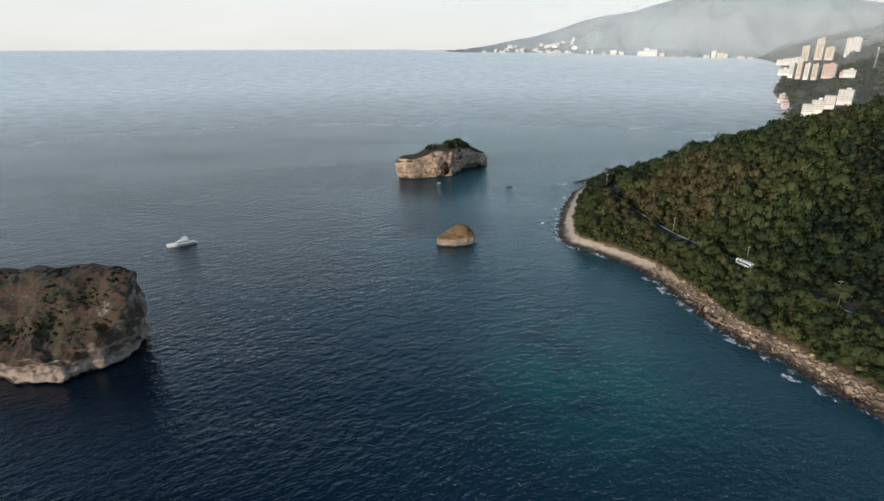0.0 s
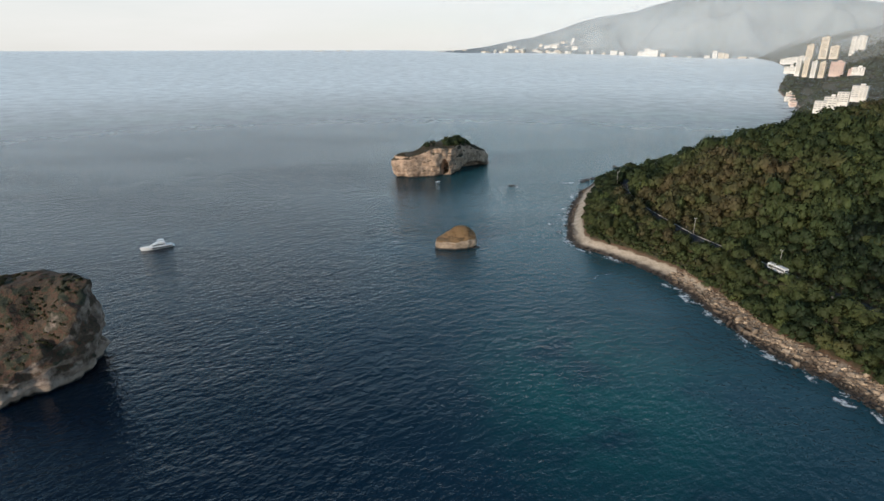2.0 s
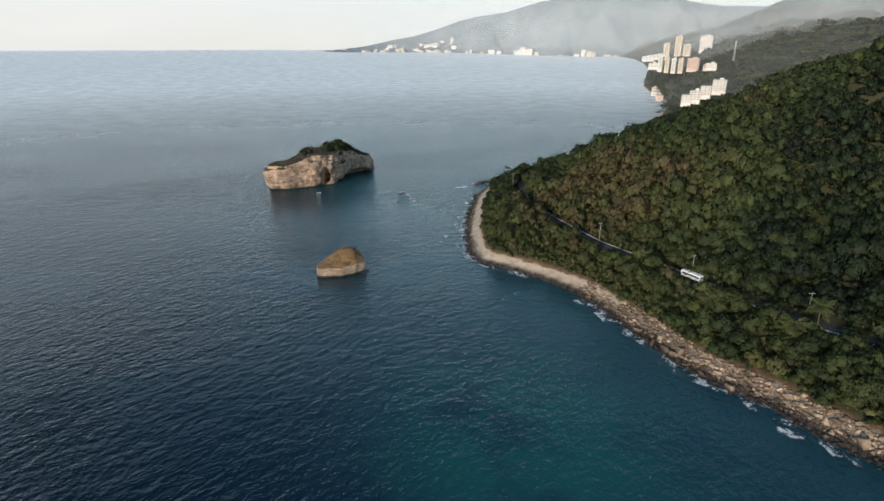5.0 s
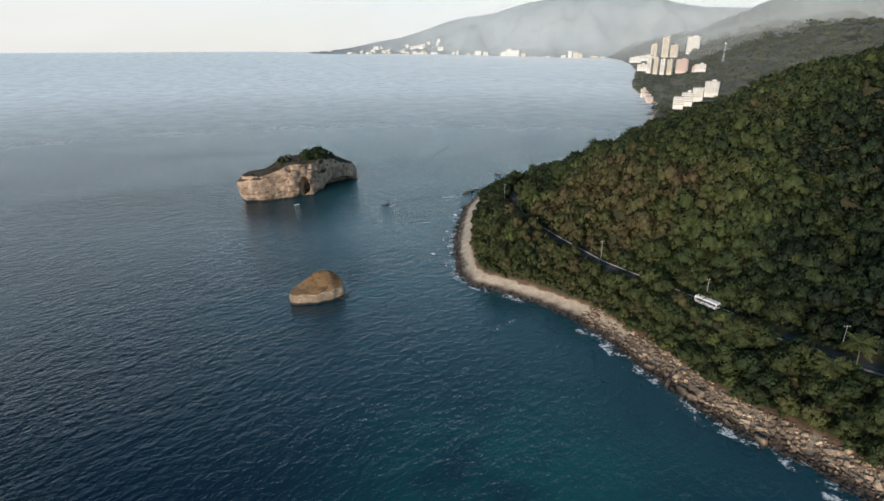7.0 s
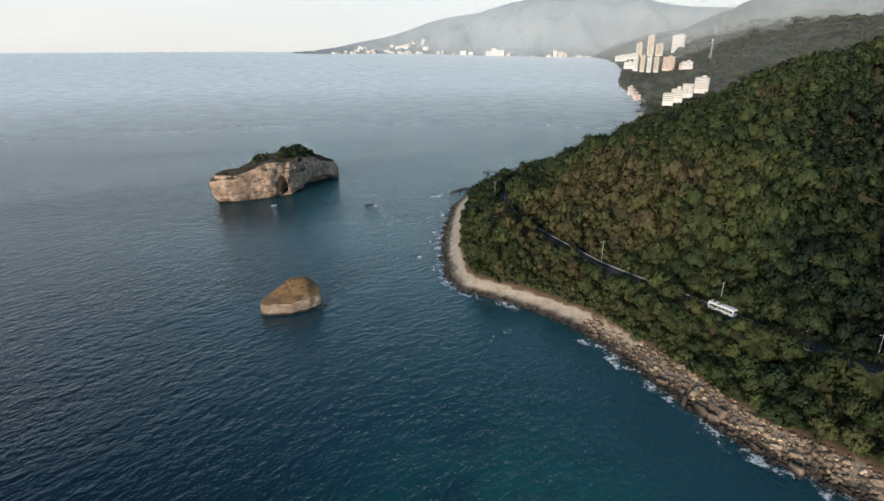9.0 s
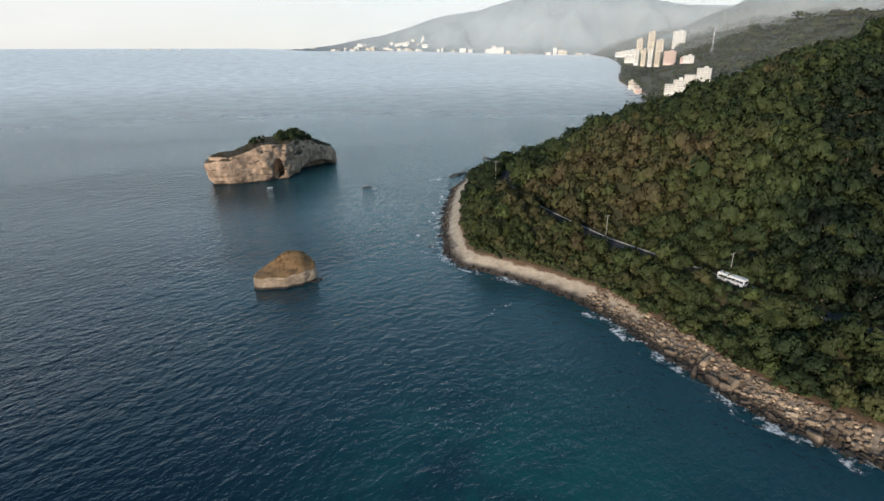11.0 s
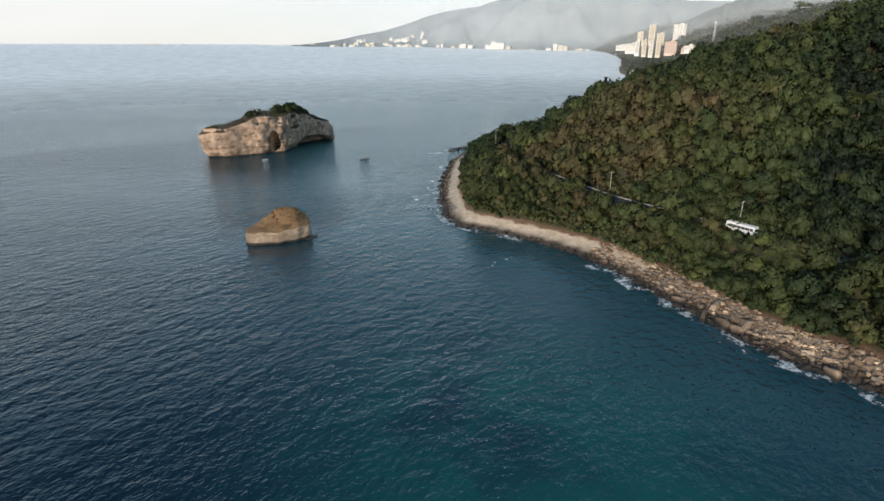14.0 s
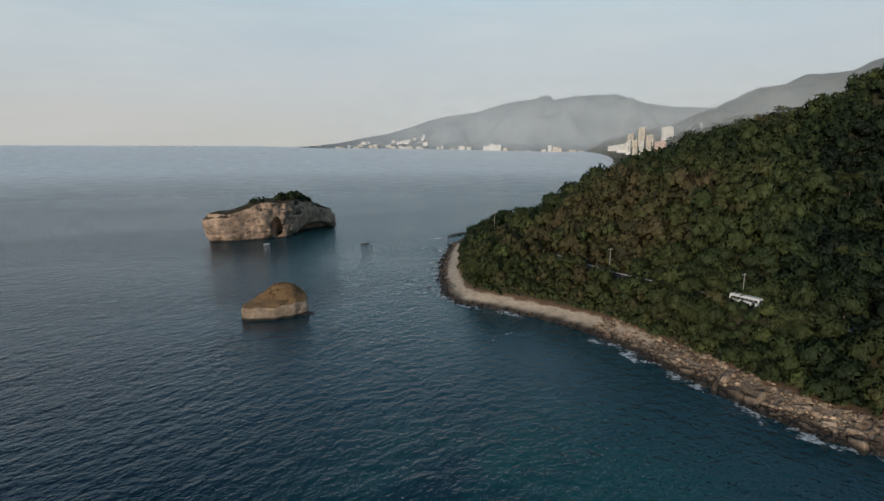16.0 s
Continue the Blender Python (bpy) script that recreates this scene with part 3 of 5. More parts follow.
CREST = np.array([(-45, 0), (0, 1), (2, 10), (4.3, 33), (7.1, 81), (9.4, 115), (11.1, 158), (12.8, 206), (15.1, 258), (18.5, 295), (19.6, 327), (21.3, 363), (23.5, 389), (25.2, 396), (26, 381), (27.4, 406), (30, 415), (31.8, 420), (33.7, 363), (34.9, 338), (37.2, 307), (41, 290), (66, 260)], float)
SPUR = np.array([(33, 60), (36.3, 151), (37.3, 184), (39.1, 232), (40.9, 274), (42.2, 313), (43.7, 358), (44.9, 360), (46, 374), (47.1, 411), (48.7, 410), (50.1, 414), (51.5, 452), (53.5, 490), (66, 560)], float)   # the nearer mountain


def foot_of_hills(az):
    return 4480 - 600 * smooth(8, 28, az)


def ridge_height(az, r):
    """The far range: height over bearing in degrees and distance."""
    x, y = r * np.sin(np.radians(az)), 100 + r * np.cos(np.radians(az))
    crest = np.interp(az, CREST[:, 0], CREST[:, 1]) + 4 * vnoise(az * 1.9, az * 0, 5.0) * smooth(4, 12, az)
    t = (r - foot_of_hills(az)) / (4860 - foot_of_hills(az))
    prof = np.sin(np.clip(t / 0.85, 0, 1) * np.pi / 2)
    folds = (1 - prof) * prof * 4 * 0.30 * fbm(x, y, 170.0, 4, 2.0)
    return x, y, sea_level(x, y) - 3 + np.maximum(crest, 0) * (prof + folds)


A, T = np.meshgrid(np.linspace(-45, 66, 360), np.linspace(0, 1, 24))
R = foot_of_hills(A) * (1 - T) + 4860 * T
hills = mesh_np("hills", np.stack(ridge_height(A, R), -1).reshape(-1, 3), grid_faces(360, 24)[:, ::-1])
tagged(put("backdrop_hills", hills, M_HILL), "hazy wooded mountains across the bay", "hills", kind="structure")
A, T = np.meshgrid(np.linspace(33, 66, 150), np.linspace(0, 1, 22))
R = 2950 + 560 * T
gx, gy = R * np.sin(np.radians(A)), 100 + R * np.cos(np.radians(A))
rise = np.interp(A, SPUR[:, 0], SPUR[:, 1]) + 4 * vnoise(A * 2.3, A * 0, 8.0)
lift = np.sin(np.clip(T / 0.92, 0, 1) * np.pi / 2)
gz = sea_level(gx, gy) - 3 + rise * (lift + (1 - lift) * lift * 0.9 * fbm(gx, gy, 150.0, 4, 6.0))
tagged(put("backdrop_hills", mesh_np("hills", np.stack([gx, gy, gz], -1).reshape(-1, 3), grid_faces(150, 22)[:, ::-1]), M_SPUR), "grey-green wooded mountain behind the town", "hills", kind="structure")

# painted haze: one sheet over the open water, and upright ones before the far hills
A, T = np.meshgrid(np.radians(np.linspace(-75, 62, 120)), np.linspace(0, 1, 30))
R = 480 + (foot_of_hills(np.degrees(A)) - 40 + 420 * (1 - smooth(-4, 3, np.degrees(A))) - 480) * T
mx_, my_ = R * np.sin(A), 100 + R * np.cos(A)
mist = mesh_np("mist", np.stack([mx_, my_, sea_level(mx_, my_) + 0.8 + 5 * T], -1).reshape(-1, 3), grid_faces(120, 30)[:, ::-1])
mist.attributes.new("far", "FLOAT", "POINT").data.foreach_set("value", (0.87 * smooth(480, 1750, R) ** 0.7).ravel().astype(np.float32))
ob = put("backdrop_water_haze", mist, water_haze_material())
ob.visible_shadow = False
tagged(ob, "translucent pale sheet standing in for haze over the far water", "mist", kind="structure")
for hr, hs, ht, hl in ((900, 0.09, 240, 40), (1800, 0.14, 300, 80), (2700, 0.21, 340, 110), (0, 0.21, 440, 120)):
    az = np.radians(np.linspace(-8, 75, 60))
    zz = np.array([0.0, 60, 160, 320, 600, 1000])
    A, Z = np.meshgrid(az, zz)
    far = hr or foot_of_hills(np.degrees(A)) + 50         # the last sheet stands along the foot of the hills
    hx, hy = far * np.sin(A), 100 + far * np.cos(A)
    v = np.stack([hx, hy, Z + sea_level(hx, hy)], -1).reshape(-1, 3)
    ob = put("backdrop_haze", mesh_np("haze", v, grid_faces(60, 6)), haze_material("haze_sheet", hs, ht, hl))
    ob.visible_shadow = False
    tagged(ob, "upright translucent sheet standing in for air haze", "haze", kind="structure")


# ---------------------------------------------------------------- road
def strip(line, offset, width, z, step=2.0):
    """A ribbon along a broken line."""
    seg = np.diff(line, axis=0)
    s = np.concatenate([[0], np.cumsum(np.hypot(*seg.T))])
    q = np.arange(0, s[-1], step)
    c = np.column_stack([np.interp(q, s, line[:, 0]), np.interp(q, s, line[:, 1])])
    for _ in range(3):
        c[1:-1] = (c[:-2] + 2 * c[1:-1] + c[2:]) / 4
    t = np.gradient(c, axis=0)
    t /= np.hypot(*t.T)[:, None]
    nrm = np.column_stack([t[:, 1], -t[:, 0]])
    return c + nrm * (offset - width / 2), c + nrm * (offset + width / 2), np.full(len(c), z)


def ribbon_mesh(name, line, offset, width, z, thick=0.0):
    a, b, zz = strip(line, offset, width, z)
    n = len(a)
    if not thick:
        v = np.vstack([np.column_stack([a, zz]), np.column_stack([b, zz])])
        i = np.arange(n - 1)
        return mesh_np(name, v, np.stack([i, i + 1, n + i + 1, n + i], -1)[:, ::-1])
    v = np.vstack([np.column_stack([a, zz]), np.column_stack([a, zz + thick]), np.column_stack([b, zz + thick]), np.column_stack([b, zz])])
    i = np.arange(n - 1)
    f = [np.stack([k * n + i, k * n + i + 1, (k + 1) * n + i + 1, (k + 1) * n + i], -1) for k in range(3)]
    return mesh_np(name, v, np.vstack(f)[:, ::-1])


tagged(put("road", ribbon_mesh("road", ROAD, 0, 6.2, ROAD_Z), M_ASPHALT), "narrow dark asphalt coast road through forest", "road", kind="structure")
for kerb_line, side in ((ROAD[4:], 3.35), (ROAD[:4], -3.35)):        # uphill along the point, on the sea side farther south
    tagged(put("kerb", ribbon_mesh("kerb", kerb_line, side, 0.3, ROAD_Z - 0.5, 0.95), M_KERB, smooth_shade=False), "low pale concrete wall beside the coast road", "kerb", kind="structure")
tagged(put("road_line", ribbon_mesh("road_line", ROAD, -0.05, 0.16, ROAD_Z + 0.01), M_LINE), "worn centre line on the asphalt", "road marking", kind="structure")


# ---------------------------------------------------------------- rocks in the sea
def outline(points, n):
    """A closed smooth curve through a few plan points."""
    p = np.array(points, float)
    m = len(p)
    u = np.linspace(0, m, n, endpoint=False)
    i = np.floor(u).astype(int)
    t = (u - i)[:, None]
    p0, p1, p2, p3 = p[(i - 1) % m], p[i % m], p[(i + 1) % m], p[(i + 2) % m]
    return 0.5 * (2 * p1 + (p2 - p0) * t + (2 * p0 - 5 * p1 + 4 * p2 - p3) * t ** 2 + (3 * p1 - p0 - 3 * p2 + p3) * t ** 3)


def sea_rock(plan, top, n=260, walls=24, caps=22, under=0.05, rough=1.0, cave=None, seed=0.0, rim=0.93):
    """A rock island: steep walls over the plan, undercut at the water, then a top that follows top(x, y)."""
    o = outline(plan, n)
    c = o.mean(0)
    rows = []
    zr = top(*(c + (o - c) * rim).T)
    for k in range(walls + 1):
        t = k / walls
        s = 1 - under * (1 - smooth(0.02, 0.28, t)) - (1 - rim) * smooth(0.6, 1.0, t) ** 2
        xy = c + (o - c) * np.asarray(s).reshape(-1, 1) if np.ndim(s) else c + (o - c) * s
        rows.append(np.column_stack([xy, -2 + (zr + 2) * t]))
    for k in range(1, caps + 1):
        s = rim * (1 - k / (caps + 0.02))
        xy = c + (o - c) * s
        rows.append(np.column_stack([xy, top(*xy.T)]))
    v = np.vstack(rows)
    out = np.column_stack([v[:, :2] - c, np.zeros(len(v))])
    out /= np.maximum(np.linalg.norm(out, axis=1), 1e-6)[:, None]
    wall = np.repeat(np.concatenate([np.ones(walls + 1), np.linspace(0.6, 0, caps)]), n)
    for k, p in enumerate(v):
        q = Vector(p)
        a = noise.fractal(q * 0.09 + Vector((seed, 0, 0)), 1.0, 2.0, 5)
        b = noise.fractal(Vector((q.x * 0.10, q.y * 0.10, q.z * 0.45 + seed)), 1.0, 2.0, 4)
        ridge_n = abs(noise.noise(Vector((q.x * 0.16, q.y * 0.16, q.z * 0.05 + seed))))
        v[k] += out[k] * wall[k] * (2.6 * a + 1.7 * b - 3.2 * (0.3 - ridge_n)) * rough
        v[k, 2] += (1 - wall[k]) * 1.6 * a * rough
    if cave:
        for cx, half, zc, zt, deep, way in cave:
            for k, p in enumerate(v):
                e = ((p[0] - cx) / half) ** 2 + (max(p[2] - zc, 0) / zt) ** 2 + (max(zc - p[2], 0) / 4.0) ** 2
                if e < 1.3 and p[1] < c[1] - 4 + 0.85 * max(p[0], 0) and wall[k] == 1:
                    v[k] += np.array([*way, 0]) * deep * float(smooth(1.3, 0.75, e))
    return mesh_np("rock", v, grid_faces(n, walls + caps + 1, True))


def leaf_quads(centres, normals, size, spread=0.8, seed=0):
    """Small leaf sprays at the places given, faced outwards."""
    r = np.random.default_rng(seed)
    n = len(centres)
    nr = normals + r.normal(0, spread, (n, 3))
    nr /= np.linalg.norm(nr, axis=1)[:, None]
    a = np.cross(nr, r.normal(0, 1, (n, 3)))
    a /= np.linalg.norm(a, axis=1)[:, None]
    b = np.cross(nr, a)
    b *= np.where((np.cross(a, b) * normals).sum(1) < 0, -1, 1)[:, None]
    s = (size * r.uniform(0.6, 1.4, n))[:, None]
    w = (r.uniform(0.35, 0.8, n))[:, None]
    v = np.stack([centres - a * s, centres - b * s * w, centres + a * s, centres + b * s * w], 1).reshape(-1, 3)
    return v, np.arange(4 * n).reshape(-1, 4)


def crown(radius, tall, leaves, size, seed, lobes=7):
    """A tree crown: uneven lobes of leaf sprays round ragged hearts. Base at z = 0. Gives points, faces, rounded normals, clump lightness."""
    r = np.random.default_rng(seed)
    cs, rs = [], []
    for k in range(lobes):
        a, d = r.uniform(0, 2 * np.pi), radius * (0.0 if k == 0 else r.uniform(0.3, 0.7))
        cs.append((d * np.cos(a), d * np.sin(a), tall * (0.66 if k == 0 else r.uniform(0.22, 0.66))))
        rs.append(radius * (0.52 if k == 0 else r.uniform(0.28, 0.48)))
    cs, rs = np.array(cs), np.array(rs)
    light = r.uniform(0, 1, lobes)
    pick = r.choice(lobes, leaves, p=rs ** 2 / (rs ** 2).sum())
    u = r.normal(0, 1, (leaves, 3))
    u[:, 2] = np.abs(u[:, 2]) * 1.1 - 0.25
    u /= np.linalg.norm(u, axis=1)[:, None]
    flat = np.array([1, 1, tall / (2 * radius) + 0.25])
    p = cs[pick] + u * (rs[pick] * r.uniform(0.78, 1.3, leaves))[:, None] * flat
    v, f = leaf_quads(p, u, size * 1.05, 0.5, seed)
    mid = np.array([0, 0, tall * 0.3])

    def rounded(q, own):
        whole = q - mid
        whole /= np.maximum(np.linalg.norm(whole, axis=1), 1e-6)[:, None]
        return own * 0.75 + whole * 0.45
    vs, fs, ns, ls = [v], [f], [rounded(v, np.repeat(u, 4, 0))], [np.repeat(np.clip(light[pick] + r.uniform(-0.15, 0.15, leaves), 0, 1), 4)]
    base = len(v)
    for c0, r0, l0 in zip(cs, rs, light):                      # hearts of the lobes, low and ragged
        th, ph = np.meshgrid(np.arange(6) * np.pi / 3, np.linspace(0.15, 2.6, 4))
        k = r0 * 0.74 * r.uniform(0.75, 1.1, th.shape)
        own = np.stack([np.cos(th) * np.sin(ph), np.sin(th) * np.sin(ph), np.cos(ph)], -1).reshape(-1, 3)
        hv = own * k.reshape(-1, 1) * np.array([1, 1, flat[2]]) + c0
        vs.append(hv)
        ns.append(rounded(hv, own))
        ls.append(np.full(len(hv), l0))
        fs.append(grid_faces(6, 4, True)[:, ::-1] + base)
        base += len(hv)
    n = np.vstack(ns)
    return np.vstack(vs), np.vstack(fs), n / np.maximum(np.linalg.norm(n, axis=1), 1e-6)[:, None], np.concatenate(ls)


def foliage(name, plants):
    """One mesh out of plants, each (crown, place, turn in radians, width, height, tint)."""
    vs, fs, ns, ls, ts, base = [], [], [], [], [], 0
    for (v, f, n, l), at, a, s, sz, tint in plants:
        c, q = np.cos(a), np.sin(a)
        rot = np.array([[c, -q, 0], [q, c, 0], [0, 0, 1.0]])
        vs.append((v * (s, s, sz)) @ rot.T + at)
        ns.append(n @ rot.T)
        fs.append(f + base)
        ls.append(l)
        ts.append(np.full(len(v), tint))
        base += len(v)
    me = mesh_np(name, np.vstack(vs), np.vstack(fs))
    for key, val in (("tint", ts), ("clump", ls)):
        me.attributes.new(key, "FLOAT", "POINT").data.foreach_set("value", np.concatenate(val).astype(np.float32))
    me.polygons.foreach_set("use_smooth", np.ones(len(me.polygons), dtype=bool))
    me.normals_split_custom_set_from_vertices(np.vstack(ns).astype(np.float32))
    return me


def scrub_on(name, parent, plan, top, count, material, size, seed, label, tall=1.0, where=None, leaves=34, lobes=4, squat=1.0, tints=(0.0, 1.0)):
    """Low bushes over the top of a rock, as one part."""
    r = np.random.default_rng(seed)
    o = outline(plan, 60)
    c = o.mean(0)
    kinds, plants = [crown(1.5, 1.8 * squat, leaves, size, seed + k, lobes) for k in range(3)], []
    while count > 0:
        k = r.integers(0, 60)
        xy = c + (o[k] - c) * 0.9 * np.sqrt(r.uniform(0, 1))
        if where is not None and not where(*xy, r):
            count -= 0.2
            continue
        s = r.uniform(0.5, 1.4) * tall
        plants.append((kinds[len(plants) % 3], (*xy, float(top(*xy)) - 0.5), r.uniform(0, 6.28), s, s, r.uniform(*tints)))
        count -= 1
    return put(name, foliage(name, plants), material, parent, label)


# great rock, wedge-shaped, scrub over its sloping back
PLAN_A = [(-196, 186), (-172, 180), (-150, 178), (-138, 183), (-128, 197), (-128, 209), (-133, 219), (-156, 222), (-185, 220), (-212, 214), (-222, 202)]


def top_a(x, y):
    x, y = np.asarray(x, float), np.asarray(y, float)
    knobs = 1 - 2 * np.abs(fbm(x, y, 13.0, 3, 12.0))                     # sharp-backed lumps
    return 8.6 + 22.5 * smooth(180, 213, y) + (1.2 * fbm(x, y, 11.0, 4, 2.0) + 1.6 * knobs) * (1.1 - 0.7 * smooth(198, 214, y)) - 6 * np.exp(-((x + 146) ** 2 + (y - 203) ** 2) / 60) - 4 * np.exp(-((x + 168) ** 2 / 90 + (y - 197) ** 2 / 40))


rock_a = put("sea_rock", sea_rock(PLAN_A, top_a, n=300, caps=40, under=0.05, seed=3.0, rim=0.96), M_ROCK_LEFT)
tagged(rock_a, "great wedge-shaped rock island with brown scrub, standing in deep water", "rock", "rock islands")
scrub_on("scrub", rock_a, PLAN_A, top_a, 900, M_SCRUB, 0.4, 11, "low dry brown and olive scrub", 0.6, lambda x, y, r: fbm(np.array(x), np.array(y), 17.0, 3, 4.0) > r.uniform(-0.5, 0.3), 28, 2, 0.45, (0.1, 0.5))
scrub_on("bush", rock_a, PLAN_A, top_a, 110, M_SCRUB, 0.42, 16, "dark green bushes in the hollows", 0.9, lambda x, y, r: fbm(np.array(x), np.array(y), 12.0, 2, 9.0) > 0.15, 40, 3, 0.45, (0.0, 0.3))

# long rock with the arch
PLAN_B = [(-41.5, 520), (-22, 519), (-2, 524), (13, 533), (20, 549), (43, 572), (48, 584), (38, 592), (12, 584), (-12, 566), (-35, 546), (-44, 532)]


def top_b(x, y):
    x = np.asarray(x, float)
    return 18.5 + 6.8 * smooth(-38, 0, x) - 11 * smooth(16, 46, x) + 1.2 * vnoise(x / 7.0, np.asarray(y) / 7.0, 6.0)


rock_b = put("sea_rock", sea_rock(PLAN_B, top_b, n=340, walls=30, under=0.07, cave=((3.0, 3.7, 6.0, 8.5, 14.0, (0.2, 1.0)), (31.0, 12.0, 1.0, 5.2, 8.0, (-0.4, 0.9))), seed=8.0, rough=1.0), M_ROCK)
tagged(rock_b, "long tan rock island with a dark sea arch and bushes", "rock", "rock islands")
scrub_on("scrub", rock_b, PLAN_B, top_b, 520, M_SCRUB, 0.4, 12, "low olive and brown scrub along the crest", 0.62, None, 26, 3, 0.8, (0.1, 0.6))
scrub_on("bush", rock_b, PLAN_B, top_b, 130, M_LEAF, 0.45, 13, "dark green bushes on the crest", 1.9, lambda x, y, r: (4 < x < 27 and y > 541) or (-16 < x < -6 and y > 538 and r.uniform() < 0.5), 44, 4, 0.9, (0.15, 0.5))

# small rock with dry grass
PLAN_C = [(-3, 331), (8, 329), (18, 332), (21, 337), (17, 342), (8, 341.5), (-1, 339)]


def top_c(x, y):
    x, y = np.asarray(x, float), np.asarray(y, float)
    return 4.9 + 1.6 * np.clip((x + 3) / 15, 0, 1) - 2.4 * smooth(15, 21, x) + 0.6 * np.clip(y - 332, -2, 7) * smooth(-1, 9, x) + 1.1 * np.exp(-((x - 12) / 4.0) ** 2) * smooth(332, 337, y) + 0.4 * vnoise(x / 3.0, y / 3.0, 6.0)


rock_c = put("sea_rock", sea_rock(PLAN_C, top_c, n=160, walls=16, caps=14, under=0.09, rough=0.3, seed=15.0, rim=0.96), M_ROCK_DRY)
tagged(rock_c, "small tan rock stack capped with dry brown grass", "rock", "rock islands")
scrub_on("dry_grass", rock_c, PLAN_C, top_c, 190, M_SCRUB, 0.32, 14, "brown dry grass", 0.5, lambda x, y, r: x > 3 and y > 333, 34, 4, 0.5, (0.85, 1.0))

# ---------------------------------------------------------------- boats
def yacht(m):
    """A motor yacht, bow towards +X, resting on the water."""
    top = empty("motor_yacht", m)
    n, rows = 25, 7
    xs = np.linspace(-8.3, 8.7, n)
    beam = 2.35 * np.clip(1 - np.clip((xs - 1.5) / 7.2, 0, 1) ** 2.2, 0.02, 1)
    v = []
    for k in range(rows):
        t = k / (rows - 1)
        half = beam * (0.55 + 0.45 * t ** 0.6)
        sheer = 1.55 + 0.6 * np.clip((xs + 2) / 10, 0, 1) ** 1.6
        v.append(np.column_stack([xs + 0.5 * t * np.clip(xs / 8, 0, 1), half, -0.5 + (sheer + 0.5) * t]))
    port = np.vstack(v)
    star = port * (1, -1, 1)
    f = grid_faces(n, rows)
    deck = np.stack([np.arange(n - 1) + (rows - 1) * n, np.arange(1, n) + (rows - 1) * n, np.arange(1, n) + (rows - 1) * n + len(port), np.arange(n - 1) + (rows - 1) * n + len(port)], -1)
    stern = np.stack([np.arange(rows - 1) * n, (np.arange(rows - 1) + 1) * n, (np.arange(rows - 1) + 1) * n + len(port), np.arange(rows - 1) * n + len(port)], -1)
    put("hull", mesh_np("hull", np.vstack([port, star]), np.vstack([f, f[:, ::-1] + len(port), deck, stern])), M_GEL, top, "white moulded hull", False)
    part("stripe", box_bm(11.0, 4.78, 0.6, (-2.4, 0, 0.75), 0.03), M_HULL_DARK, top, "dark stripe along the hull")
    bm = bmesh.new()
    box_bm(8.2, 3.5, 1.5, (-0.6, 0, 1.65), 0.3, bm)
    for w in bm.verts:
        if w.co.x > 2.5 and w.co.z > 2.6:
            w.co.x -= 1.3
    part("cabin", bm, M_GEL, top)
    bm = box_bm(7.4, 3.62, 0.55, (-0.4, 0, 2.25), 0.06)
    for w in bm.verts:
        if w.co.x > 2.5:
            w.co.x -= 0.45 if w.co.z < 2.5 else 0.9
    part("cabin_window", bm, M_GLASS, top, "dark tinted windows")
    part("flybridge", box_bm(5.0, 3.0, 0.7, (-1.8, 0, 3.1), 0.2), M_GEL, top)
    part("hardtop", box_bm(3.6, 2.9, 0.14, (-2.2, 0, 4.9), 0.05), M_GEL, top)
    for sx, sy in ((-3.7, 1.25), (-3.7, -1.25), (-0.7, 1.25), (-0.7, -1.25)):
        part("hardtop_post", rod_bm((sx, sy, 3.7), (sx, sy, 4.95), 0.05, 0.05, 6), M_STEEL, top)
    part("radar_mast", rod_bm((-2.4, 0, 5.0), (-2.8, 0, 6.3), 0.09, 0.04, 6), M_GEL, top)
    part("swim_platform", box_bm(1.3, 3.8, 0.14, (-8.7, 0, 0.35), 0.04), M_GEL, top)
    for s in (1, -1):
        bm = bmesh.new()
        for k in range(6):
            x = 1.0 + k * 1.3
            y = s * 2.2 * (1 - max((x - 1.5) / 7.4, 0) ** 2.2)
            y2 = s * 2.2 * (1 - max((x + 1.3 - 1.5) / 7.4, 0) ** 2.2)
            rod_bm((x, y, 1.7), (x, y, 2.75), 0.03, 0.03, 5, bm)
            if k < 5:
                rod_bm((x, y, 2.75), (x + 1.3, y2, 2.8), 0.03, 0.03, 5, bm)
        part("bow_rail", bm, M_STEEL, top)
    return tagged(top, "white motor yacht with dark windows lying at anchor", "boat")


yacht(pose(-168.5, 333, 0, 0, 0, math.degrees(math.atan2(-8, -12))))


def dinghy(m):
    top = empty("dinghy", m)
    n = 15
    xs = np.linspace(-2.6, 2.8, n)
    half = 0.85 * np.clip(1 - np.clip((xs - 0.4) / 2.5, 0, 1) ** 2, 0.03, 1)
    v = np.vstack([np.column_stack([xs, half * k, np.full(n, z)]) for k, z in ((0.5, -0.15), (1.0, 0.55), (0.86, 0.55), (0.4, 0.1), (-0.4, 0.1), (-0.86, 0.55), (-1.0, 0.55), (-0.5, -0.15))])
    put("hull", mesh_np("hull", v, grid_faces(n, 8)), M_GEL, top, "", False)
    for x in (-1.4, 0.3):
        part("bench", box_bm(0.35, 1.4, 0.06, (x, 0, 0.4), 0.01), M_BARK, top)
    part("outboard_motor", box_bm(0.35, 0.4, 0.8, (-2.75, 0, 0.2), 0.08), M_TYRE, top)
    return tagged(top, "small white open boat near the arched rock", "boat")


dinghy(pose(-3, 503, 0, 0, 0, 25) @ Matrix.Scale(0.75, 4))


